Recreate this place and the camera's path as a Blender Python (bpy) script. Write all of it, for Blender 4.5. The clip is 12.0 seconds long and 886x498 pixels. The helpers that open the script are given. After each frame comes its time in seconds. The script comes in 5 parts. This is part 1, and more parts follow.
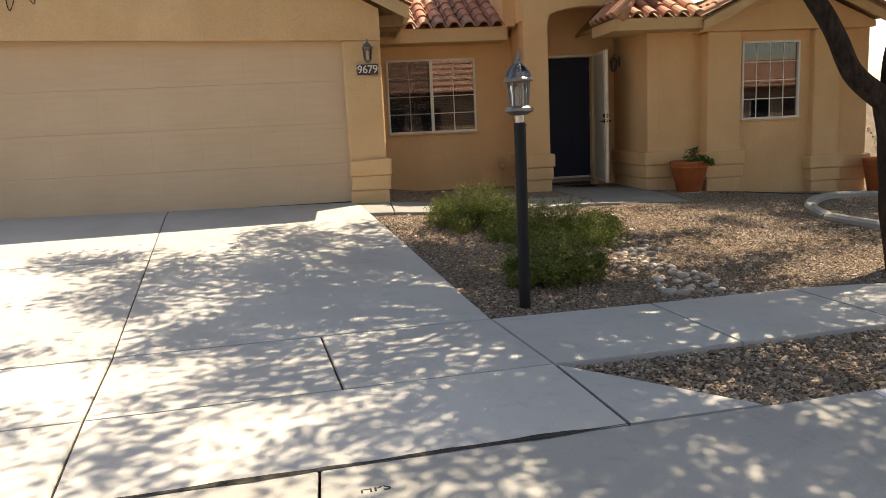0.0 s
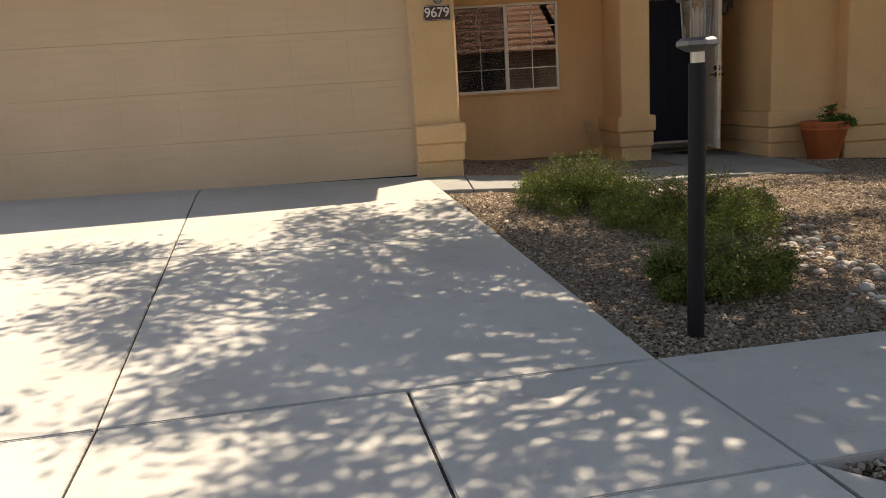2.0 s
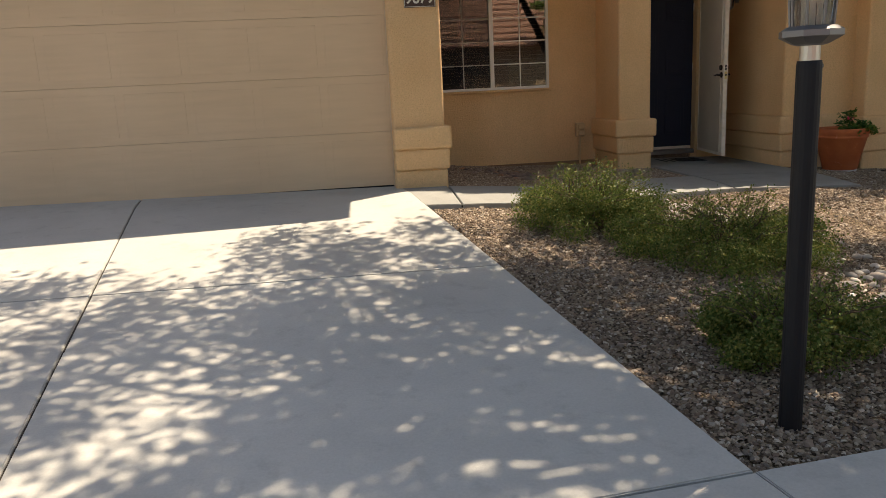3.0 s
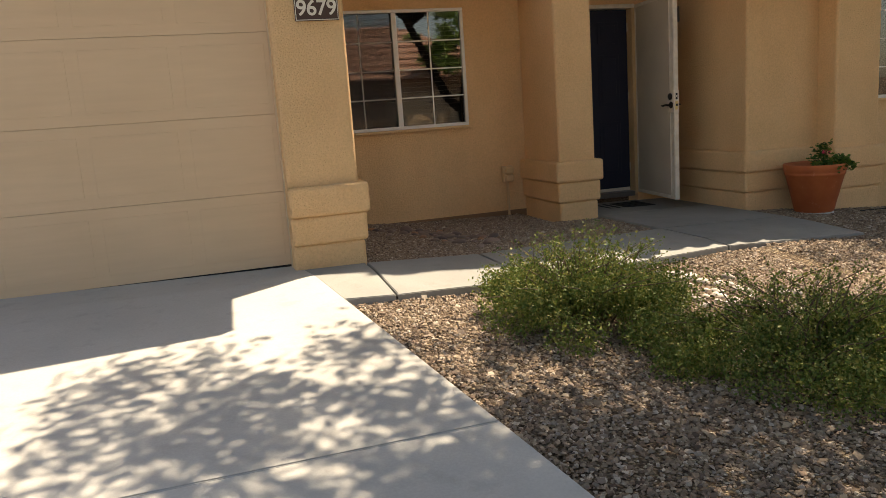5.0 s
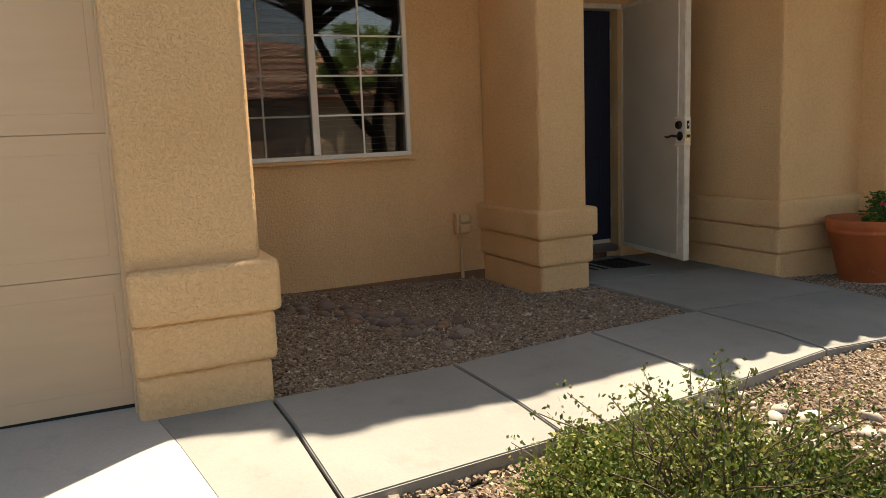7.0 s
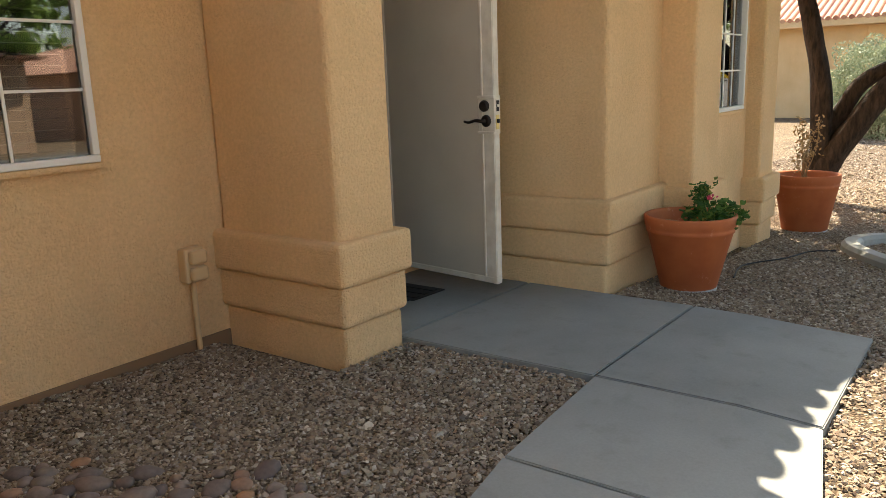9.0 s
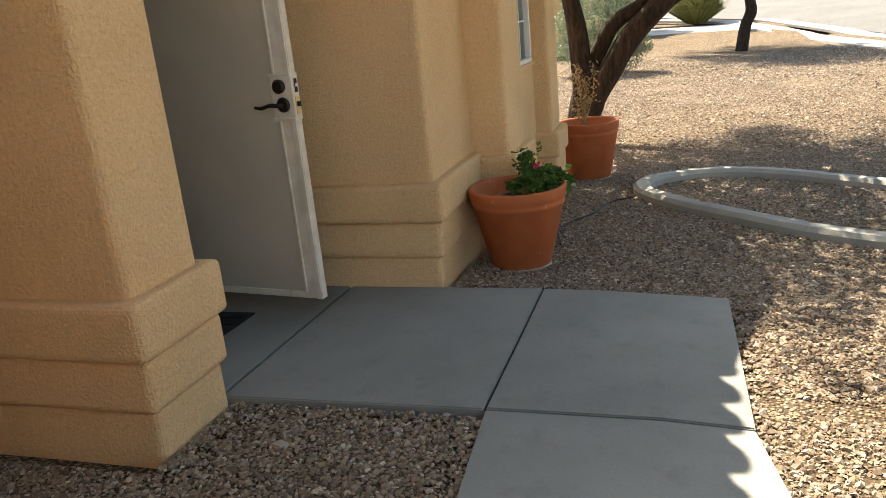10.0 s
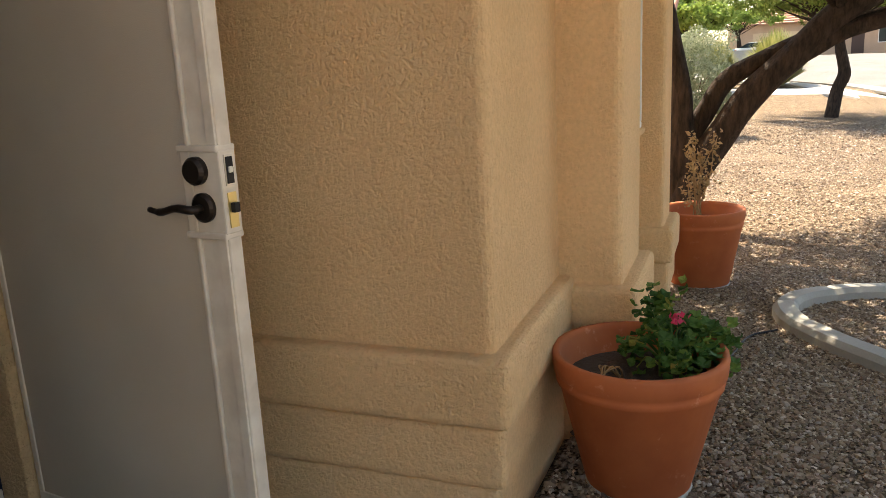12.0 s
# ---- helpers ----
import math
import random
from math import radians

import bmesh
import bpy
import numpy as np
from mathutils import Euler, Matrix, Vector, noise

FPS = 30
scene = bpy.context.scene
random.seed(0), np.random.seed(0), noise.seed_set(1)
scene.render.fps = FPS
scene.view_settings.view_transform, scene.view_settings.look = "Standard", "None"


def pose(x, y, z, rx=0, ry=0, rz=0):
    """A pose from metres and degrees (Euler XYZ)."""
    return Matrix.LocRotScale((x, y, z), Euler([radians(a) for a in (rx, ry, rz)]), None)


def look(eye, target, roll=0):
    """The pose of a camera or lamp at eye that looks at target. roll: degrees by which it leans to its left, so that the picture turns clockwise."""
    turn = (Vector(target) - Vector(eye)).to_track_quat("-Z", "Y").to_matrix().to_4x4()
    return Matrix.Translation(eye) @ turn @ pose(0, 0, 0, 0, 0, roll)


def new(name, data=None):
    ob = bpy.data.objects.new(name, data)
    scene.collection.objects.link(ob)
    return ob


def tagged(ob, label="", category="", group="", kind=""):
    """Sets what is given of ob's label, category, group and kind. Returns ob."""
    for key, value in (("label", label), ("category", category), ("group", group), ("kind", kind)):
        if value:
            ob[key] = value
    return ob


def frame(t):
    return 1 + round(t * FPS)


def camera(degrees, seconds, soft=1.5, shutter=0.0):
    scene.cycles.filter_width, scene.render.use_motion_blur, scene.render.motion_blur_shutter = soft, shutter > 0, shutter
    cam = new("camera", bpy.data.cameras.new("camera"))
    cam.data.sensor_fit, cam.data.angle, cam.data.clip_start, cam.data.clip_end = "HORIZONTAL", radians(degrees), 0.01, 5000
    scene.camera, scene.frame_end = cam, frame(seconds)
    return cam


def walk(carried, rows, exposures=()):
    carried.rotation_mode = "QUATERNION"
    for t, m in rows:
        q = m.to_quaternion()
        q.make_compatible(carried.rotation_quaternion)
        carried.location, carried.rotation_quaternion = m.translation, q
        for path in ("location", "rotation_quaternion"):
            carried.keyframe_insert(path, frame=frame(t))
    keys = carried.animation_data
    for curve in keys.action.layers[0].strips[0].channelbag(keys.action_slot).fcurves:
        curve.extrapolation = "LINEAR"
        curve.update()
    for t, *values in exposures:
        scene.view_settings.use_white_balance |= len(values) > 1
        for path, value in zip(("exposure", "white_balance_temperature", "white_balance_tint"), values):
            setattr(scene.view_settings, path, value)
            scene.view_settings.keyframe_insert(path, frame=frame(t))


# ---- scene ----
cam = camera(60.2, 12.0, soft=0.8)
PATH = [
    (0, (-0.667, -10.024, 0.993), (-0.404, -8.068, 0.667), -2.7),
    (0.5, (-0.747, -9.635, 1.002), (-0.537, -7.675, 0.667), -2.4),
    (1, (-0.757, -9.19, 0.956), (-0.668, -7.22, 0.623), -2.4),
    (1.5, (-0.817, -8.684, 0.93), (-0.756, -6.72, 0.56), -4.0),
    (2, (-0.877, -8.237, 0.915), (-0.733, -6.284, 0.509), -3.6),
    (2.5, (-0.913, -7.699, 0.9), (-0.76, -5.749, 0.485), -3.4),
    (3, (-0.963, -7.14, 0.95), (-0.721, -5.201, 0.527), -2.7),
    (3.2, (-0.899, -6.921, 0.951), (-0.575, -4.993, 0.528), -2.2),
    (4.8, (-1.001, -5.315, 1.007), (-0.498, -3.412, 0.651), -4.1),
    (5, (-0.998, -5.147, 1.0), (-0.426, -3.264, 0.644), -4.0),
    (5.5, (-0.891, -4.655, 0.967), (-0.159, -2.831, 0.598), -2.9),
    (6, (-0.798, -4.113, 0.992), (-0.043, -2.295, 0.638), -2.9),
    (6.5, (-0.72, -3.576, 1.022), (0.069, -1.773, 0.667), -3.5),
    (6.7, (-0.661, -3.319, 1.015), (0.146, -1.519, 0.685), -3.0),
    (8.3, (-0.469, -1.381, 1.13), (0.706, 0.202, 0.794), -1.9),
    (8.5, (-0.364, -1.242, 1.137), (0.911, 0.255, 0.77), -1.8),
    (9, (-0.147, -0.815, 1.121), (1.423, 0.348, 0.694), -2.1),
    (9.5, (0.095, -0.439, 1.165), (1.801, 0.485, 0.681), -5.1),
    (10, (0.355, -0.15, 1.21), (2.177, 0.439, 0.632), -5.6),
    (10.5, (0.794, 0.014, 1.195), (2.623, 0.585, 0.621), -5.7),
    (11, (1.211, 0.178, 1.195), (3.087, 0.594, 0.64), -4.3),
    (11.5, (1.701, 0.27, 1.17), (3.578, 0.721, 0.649), -3.1),
    (12, (2.126, 0.451, 1.171), (3.941, 1.158, 0.717), -2.9),
]
EXPOSURE = [(0.0, 1.05, 8300, 14), (0.5, 0.86, 8300, 14), (1.0, 0.82, 8300, 14), (2.5, 0.86, 8200, 14), (5.0, 1.16, 8500, 14), (6.5, 1.18, 8500, 14), (8.4, 1.95, 7800, 9), (9.5, 2.14, 7800, 8), (10.5, 1.74, 7700, 8), (11.0, 1.98, 7700, 8), (12.0, 2.14, 8200, 13)]
walk(cam, [(t, look(eye, target, roll)) for t, eye, target, roll in PATH], EXPOSURE)

# ---- light ----
SUN_WAY = Vector((0.56, 0.35, 1.0)).normalized()
sun = new("sun", bpy.data.lights.new("sun", "SUN"))
sun.data.energy, sun.data.angle, sun.data.color = 5.0, radians(0.53), (1.0, 0.94, 0.84)
sun.matrix_world = look(SUN_WAY * 60, (0, 0, 0))
world = bpy.data.worlds.new("sky")
scene.world = world
world.use_nodes = True
wn = world.node_tree.nodes
sky = wn.new("ShaderNodeTexSky")
sky.sky_type, sky.sun_disc = "NISHITA", False
sky.sun_elevation = math.asin(SUN_WAY.z)
sky.sun_rotation = math.atan2(SUN_WAY.x, SUN_WAY.y)
sky.dust_density, sky.ozone_density = 1.2, 1.0
wn["Background"].inputs["Strength"].default_value = 0.11
world.node_tree.links.new(sky.outputs[0], wn["Background"].inputs["Color"])


# ---- materials ----
class Mat:
    """A small node-material builder."""

    def __init__(self, name, color=(0.5, 0.5, 0.5), rough=0.8, metal=0.0, spec=0.5):
        self.m = bpy.data.materials.new(name)
        self.m.use_nodes = True
        self.n, self.l = self.m.node_tree.nodes, self.m.node_tree.links
        self.b = self.n["Principled BSDF"]
        self.b.inputs["Base Color"].default_value = (*color, 1)
        self.b.inputs["Roughness"].default_value = rough
        self.b.inputs["Metallic"].default_value = metal
        self.b.inputs["Specular IOR Level"].default_value = spec
        self.tc = self.n.new("ShaderNodeTexCoord")
        self.geo = self.n.new("ShaderNodeNewGeometry")

    def noise(self, scale, detail=3.0, rough=0.55, space="pos", stretch=None):
        t = self.n.new("ShaderNodeTexNoise")
        t.inputs["Scale"].default_value, t.inputs["Detail"].default_value, t.inputs["Roughness"].default_value = scale, detail, rough
        src = self.geo.outputs["Position"] if space == "pos" else self.tc.outputs["Object"]
        if stretch:
            mp = self.n.new("ShaderNodeMapping")
            mp.inputs["Scale"].default_value = stretch
            self.l.new(src, mp.inputs["Vector"])
            src = mp.outputs[0]
        self.l.new(src, t.inputs["Vector"])
        return t.outputs["Fac"]

    def voronoi(self, scale, out="Distance", space="pos", feature="F1"):
        t = self.n.new("ShaderNodeTexVoronoi")
        t.feature = feature
        t.inputs["Scale"].default_value = scale
        self.l.new(self.geo.outputs["Position"] if space == "pos" else self.tc.outputs["Object"], t.inputs["Vector"])
        return t.outputs[out]

    def ramp(self, fac, stops):
        r = self.n.new("ShaderNodeValToRGB")
        while len(r.color_ramp.elements) < len(stops):
            r.color_ramp.elements.new(0.5)
        for e, (p, c) in zip(r.color_ramp.elements, stops):
            e.position, e.color = p, (*c, 1) if len(c) == 3 else c
        self.l.new(fac, r.inputs["Fac"])
        return r.outputs["Color"]

    def mix(self, a, b, fac, how="MIX"):
        x = self.n.new("ShaderNodeMix")
        x.data_type, x.blend_type = "RGBA", how
        for s, v in (("A", a), ("B", b)):
            sock = [i for i in x.inputs if i.name == s and i.type == "RGBA"][0]
            if isinstance(v, tuple):
                sock.default_value = (*v, 1)
            else:
                self.l.new(v, sock)
        fs = [i for i in x.inputs if i.name == "Factor" and i.type == "VALUE"][0]
        if isinstance(fac, float):
            fs.default_value = fac
        else:
            self.l.new(fac, fs)
        return [o for o in x.outputs if o.type == "RGBA"][0]

    def color(self, sock):
        self.l.new(sock, self.b.inputs["Base Color"])
        return self

    def rough(self, sock):
        self.l.new(sock, self.b.inputs["Roughness"])
        return self

    def bump(self, sock, strength=0.3, dist=0.01):
        bn = self.n.new("ShaderNodeBump")
        bn.inputs["Strength"].default_value, bn.inputs["Distance"].default_value = strength, dist
        self.l.new(sock, bn.inputs["Height"])
        have = self.b.inputs["Normal"].links
        if have:
            self.l.new(have[0].from_socket, bn.inputs["Normal"])
        self.l.new(bn.outputs[0], self.b.inputs["Normal"])
        return self

    def random(self, island=False):
        if island:
            return self.geo.outputs["Random Per Island"]
        o = self.n.new("ShaderNodeObjectInfo")
        return o.outputs["Random"]


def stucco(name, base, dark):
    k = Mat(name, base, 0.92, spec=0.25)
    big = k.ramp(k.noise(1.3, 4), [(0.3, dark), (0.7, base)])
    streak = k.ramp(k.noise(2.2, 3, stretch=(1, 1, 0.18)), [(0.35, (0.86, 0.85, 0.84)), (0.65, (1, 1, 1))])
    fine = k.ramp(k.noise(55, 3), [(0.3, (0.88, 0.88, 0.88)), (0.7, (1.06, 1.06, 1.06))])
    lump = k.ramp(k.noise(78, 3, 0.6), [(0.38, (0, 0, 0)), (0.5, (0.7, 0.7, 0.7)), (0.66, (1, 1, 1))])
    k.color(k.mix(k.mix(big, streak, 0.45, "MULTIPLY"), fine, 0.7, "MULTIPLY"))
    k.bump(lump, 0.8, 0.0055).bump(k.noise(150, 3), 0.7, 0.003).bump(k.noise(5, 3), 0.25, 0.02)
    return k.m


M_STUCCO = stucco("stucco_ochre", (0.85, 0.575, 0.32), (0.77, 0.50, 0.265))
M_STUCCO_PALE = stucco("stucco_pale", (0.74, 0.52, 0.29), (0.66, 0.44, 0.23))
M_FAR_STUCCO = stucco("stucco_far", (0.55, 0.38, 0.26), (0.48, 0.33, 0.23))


def concrete(name, base, low, lines=True):
    k = Mat(name, base, 0.85, spec=0.3)
    big = k.ramp(k.noise(0.8, 5, 0.6), [(0.3, low), (0.68, base)])
    fine = k.ramp(k.noise(90, 3), [(0.25, (0.9, 0.9, 0.9)), (0.75, (1.05, 1.05, 1.05))])
    spot = k.ramp(k.noise(7, 4, 0.65), [(0.32, (0.78, 0.77, 0.76)), (0.45, (1, 1, 1))])
    vary = k.ramp(k.random(), [(0, (0.93, 0.93, 0.93)), (1, (1.04, 1.04, 1.03))])
    c = k.mix(k.mix(k.mix(big, fine, 0.8, "MULTIPLY"), spot, 0.45, "MULTIPLY"), vary, 1.0, "MULTIPLY")
    k.color(c)
    k.bump(k.noise(180, 2), 0.25, 0.002).bump(k.noise(14, 4), 0.15, 0.004)
    return k.m


M_CONC = concrete("concrete", (0.49, 0.485, 0.455), (0.40, 0.395, 0.37))
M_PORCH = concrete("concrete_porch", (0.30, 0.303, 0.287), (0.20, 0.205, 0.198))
M_CURB = concrete("concrete_curb", (0.38, 0.376, 0.345), (0.29, 0.287, 0.265))
_k = Mat("joint_dirt", (0.03, 0.027, 0.024), 1.0)
_k.color(_k.ramp(_k.noise(40, 3), [(0.35, (0.016, 0.014, 0.012)), (0.8, (0.07, 0.06, 0.05))])).bump(_k.noise(120, 2), 0.6, 0.006)
M_JOINT = _k.m
_k = Mat("asphalt", (0.06, 0.06, 0.06), 0.9)
_k.color(_k.mix(_k.ramp(_k.noise(0.5, 4), [(0.3, (0.08, 0.079, 0.078)), (0.7, (0.11, 0.109, 0.106))]), _k.ramp(_k.voronoi(130), [(0.1, (0.75, 0.75, 0.75)), (0.5, (1.15, 1.15, 1.15))]), 0.8, "MULTIPLY"))
_k.bump(_k.voronoi(130), 0.5, 0.006)
M_ASPHALT = _k.m


STONES = [(0.0, (0.092, 0.063, 0.046)), (0.14, (0.212, 0.151, 0.105)), (0.30, (0.285, 0.216, 0.151)), (0.45, (0.138, 0.095, 0.069)), (0.60, (0.368, 0.295, 0.210)), (0.74, (0.216, 0.145, 0.102)), (0.86, (0.313, 0.264, 0.218)), (0.94, (0.515, 0.440, 0.344)), (1.0, (0.083, 0.065, 0.054))]


def gravel_sheet():
    k = Mat("gravel_bed", (0.3, 0.22, 0.16), 0.95, spec=0.2)
    v = k.n.new("ShaderNodeTexVoronoi")
    v.inputs["Scale"].default_value = 62
    k.l.new(k.geo.outputs["Position"], v.inputs["Vector"])
    pick = k.n.new("ShaderNodeSeparateColor")
    k.l.new(v.outputs["Color"], pick.inputs[0])
    c = k.ramp(pick.outputs[0], STONES)
    # shade between the stones, multiplied into the colour
    gap_shade = k.ramp(v.outputs["Distance"], [(0.3, (1.05, 1.05, 1.0)), (0.66, (0.3, 0.28, 0.25))])
    big = k.ramp(k.noise(0.7, 4), [(0.3, (0.82, 0.80, 0.78)), (0.7, (1.1, 1.08, 1.05))])
    k.color(k.mix(k.mix(c, gap_shade, 1.0, "MULTIPLY"), big, 1.0, "MULTIPLY"))
    k.bump(k.ramp(v.outputs["Distance"], [(0.1, (1, 1, 1)), (0.6, (0, 0, 0))]), 0.9, 0.015)
    return k.m


M_GRAVEL = gravel_sheet()
_k = Mat("gravel_stone", rough=0.85, spec=0.3)
_k.color(_k.mix(_k.ramp(_k.random(True), STONES), _k.ramp(_k.noise(140, 2), [(0.3, (0.85, 0.85, 0.85)), (0.7, (1.1, 1.1, 1.1))]), 0.8, "MULTIPLY"))
M_PEBBLE = _k.m
_k = Mat("river_stone", rough=0.8, spec=0.3)
_k.color(_k.mix(_k.ramp(_k.random(), [(0, (0.15, 0.11, 0.095)), (0.3, (0.22, 0.165, 0.135)), (0.5, (0.11, 0.085, 0.08)), (0.7, (0.27, 0.21, 0.17)), (0.88, (0.19, 0.14, 0.125)), (0.95, (0.40, 0.21, 0.11)), (1, (0.12, 0.11, 0.105))]), _k.ramp(_k.noise(60, 3), [(0.3, (0.8, 0.8, 0.8)), (0.7, (1.1, 1.1, 1.1))]), 0.8, "MULTIPLY"))
_k.bump(_k.noise(90, 3), 0.3, 0.004)
M_RIVER = _k.m
# light grey stones; the sun on them is put into the colour too
_k = Mat("stream_stone", rough=0.8, spec=0.3)
_k.color(_k.mix(_k.ramp(_k.random(), [(0, (0.36, 0.33, 0.29)), (0.3, (0.55, 0.51, 0.45)), (0.5, (0.28, 0.25, 0.22)), (0.75, (0.62, 0.57, 0.50)), (1, (0.40, 0.32, 0.26))]), _k.ramp(_k.noise(60, 3), [(0.3, (0.8, 0.8, 0.8)), (0.7, (1.1, 1.1, 1.1))]), 0.8, "MULTIPLY"))
_k.bump(_k.noise(90, 3), 0.3, 0.004)
M_STREAM_SUNLIT = _k.m

_k = Mat("garage_paint", (0.62, 0.47, 0.31), 0.6, spec=0.35)
_k.color(_k.mix(_k.ramp(_k.noise(0.9, 4), [(0.3, (0.60, 0.44, 0.285)), (0.7, (0.66, 0.49, 0.325))]), _k.ramp(_k.noise(6, 3, stretch=(0.3, 1, 3)), [(0.3, (0.94, 0.94, 0.94)), (0.7, (1.03, 1.03, 1.03))]), 0.8, "MULTIPLY"))
_k.bump(_k.noise(45, 3, stretch=(0.08, 1, 1)), 0.25, 0.002)
M_GARAGE = _k.m
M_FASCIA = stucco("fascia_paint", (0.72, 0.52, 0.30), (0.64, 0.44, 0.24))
_k = Mat("soffit_wood", (0.30, 0.19, 0.10), 0.8)
_k.color(_k.ramp(_k.noise(9, 4, stretch=(1, 0.15, 1)), [(0.3, (0.24, 0.15, 0.08)), (0.7, (0.38, 0.25, 0.14))]))
M_SOFFIT = _k.m
_k = Mat("roof_clay", rough=0.8, spec=0.3)
_k.color(_k.mix(_k.ramp(_k.random(), [(0, (0.36, 0.16, 0.11)), (0.4, (0.48, 0.24, 0.16)), (0.75, (0.55, 0.33, 0.22)), (1, (0.40, 0.22, 0.17))]), _k.ramp(_k.noise(18, 4), [(0.3, (0.75, 0.75, 0.75)), (0.7, (1.1, 1.1, 1.1))]), 0.8, "MULTIPLY"))
_k.bump(_k.noise(70, 3), 0.3, 0.004)
M_TILE = _k.m
_k = Mat("terracotta", (0.52, 0.19, 0.085), 0.75, spec=0.35)
_k.color(_k.mix(_k.ramp(_k.noise(5, 4), [(0.3, (0.38, 0.10, 0.036)), (0.7, (0.50, 0.145, 0.052))]), _k.ramp(_k.noise(13, 5, 0.7), [(0.62, (0, 0, 0)), (0.75, (0.25, 0.2, 0.17))]), 0.7, "ADD"))
_k.bump(_k.noise(60, 3), 0.12, 0.003)
M_TERRA = _k.m
_k = Mat("potting_soil", (0.06, 0.045, 0.035), 1.0)
_k.bump(_k.noise(70, 3), 0.8, 0.02)
M_SOIL = _k.m
_k = Mat("white_metal", (0.66, 0.62, 0.56), 0.45, spec=0.5)
_k.color(_k.ramp(_k.noise(12, 4), [(0.3, (0.58, 0.52, 0.43)), (0.65, (0.72, 0.665, 0.57))]))
M_WHITE = _k.m
_k = Mat("perforated_screen", (0.45, 0.42, 0.375), 0.55, spec=0.4)
_dots = _k.voronoi(420, space="object")
_k.color(_k.mix(_k.ramp(_k.noise(2.2, 4), [(0.3, (0.46, 0.41, 0.335)), (0.7, (0.55, 0.49, 0.40))]), _k.ramp(_dots, [(0.2, (0.6, 0.6, 0.6)), (0.45, (1.05, 1.05, 1.05))]), 0.7, "MULTIPLY")).bump(_dots, 0.3, 0.001)
M_SCREEN = _k.m
M_BRONZE = Mat("dark_bronze", (0.035, 0.025, 0.02), 0.4, 0.7).m
M_STEEL = Mat("worn_steel", (0.62, 0.58, 0.52), 0.35, 0.9).m
M_BRASS = Mat("brass_latch", (0.62, 0.50, 0.22), 0.35, 0.9).m
_k = Mat("black_paint", (0.009, 0.009, 0.011), 0.55, spec=0.3)
_k.bump(_k.noise(60, 3), 0.15, 0.003)
M_BLACK = _k.m
M_PEWTER = Mat("pewter", (0.22, 0.21, 0.21), 0.4, 0.7).m
M_OUTLET = Mat("tan_paint", (0.60, 0.42, 0.235), 0.6).m
M_STRIP = Mat("brown_weep_strip", (0.22, 0.13, 0.07), 0.85).m
M_FRAME = Mat("white_vinyl", (0.72, 0.70, 0.66), 0.45).m
M_BLIND = Mat("blind_slat", (0.42, 0.39, 0.35), 0.6).m
# near-black, as the unlit room's shade is put into this colour
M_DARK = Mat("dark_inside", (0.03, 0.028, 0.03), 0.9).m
M_NAVY = Mat("navy_door_paint", (0.007, 0.012, 0.034), 0.7).m
M_SIGN = Mat("sign_brown", (0.06, 0.03, 0.02), 0.6).m
M_SIGNFG = Mat("sign_cream", (0.70, 0.66, 0.58), 0.5).m
M_RUBBER = Mat("black_mat", (0.012, 0.012, 0.013), 0.95).m
M_TYRE = Mat("tyre_rubber", (0.015, 0.015, 0.015), 0.9).m
M_YELLOW = Mat("yellow_car_paint", (0.85, 0.55, 0.01), 0.25, spec=0.6).m
M_CARWHITE = Mat("white_car_paint", (0.75, 0.75, 0.75), 0.25, spec=0.6).m
M_CARBLUE = Mat("blue_car_paint", (0.20, 0.42, 0.55), 0.25, spec=0.6).m
M_REDLAMP = Mat("red_lens", (0.35, 0.01, 0.01), 0.2).m
M_GREENBOX = Mat("utility_green", (0.24, 0.33, 0.20), 0.6).m


def glass(name, tint, rough=0.02):
    m = bpy.data.materials.new(name)
    m.use_nodes = True
    n, l = m.node_tree.nodes, m.node_tree.links
    n.remove(n["Principled BSDF"])
    mixer, tr, gl, fr = n.new("ShaderNodeMixShader"), n.new("ShaderNodeBsdfTransparent"), n.new("ShaderNodeBsdfGlossy"), n.new("ShaderNodeFresnel")
    tr.inputs[0].default_value = (*tint, 1)
    gl.inputs["Roughness"].default_value = rough
    fr.inputs["IOR"].default_value = 2.1
    l.new(fr.outputs[0], mixer.inputs[0]), l.new(tr.outputs[0], mixer.inputs[1]), l.new(gl.outputs[0], mixer.inputs[2])
    l.new(mixer.outputs[0], n["Material Output"].inputs[0])
    return m


M_GLASS = glass("window_glass", (0.55, 0.58, 0.6))
M_LAMPGLASS = glass("lamp_glass", (0.85, 0.87, 0.88), 0.06)
M_CARGLASS = Mat("car_glass", (0.02, 0.03, 0.035), 0.08).m


def bark(name, a, b):
    k = Mat(name, a, 0.95, spec=0.2)
    k.color(k.ramp(k.noise(22, 5, 0.65, stretch=(1, 1, 0.25)), [(0.35, b), (0.7, a)]))
    k.bump(k.noise(26, 5, 0.7, stretch=(1, 1, 0.3)), 0.9, 0.03)
    return k.m


M_BARK = bark("mesquite_bark", (0.062, 0.043, 0.033), (0.016, 0.012, 0.010))


def leaf(name, stops, spec=0.3, trans=0.25):
    k = Mat(name, rough=0.6, spec=spec)
    c = k.ramp(k.random(True), stops)
    k.color(c)
    t = k.n.new("ShaderNodeBsdfTranslucent")
    k.l.new(c, t.inputs[0])
    mx = k.n.new("ShaderNodeMixShader")
    mx.inputs[0].default_value = trans
    k.l.new(k.b.outputs[0], mx.inputs[1]), k.l.new(t.outputs[0], mx.inputs[2])
    k.l.new(mx.outputs[0], k.n["Material Output"].inputs[0])
    return k.m


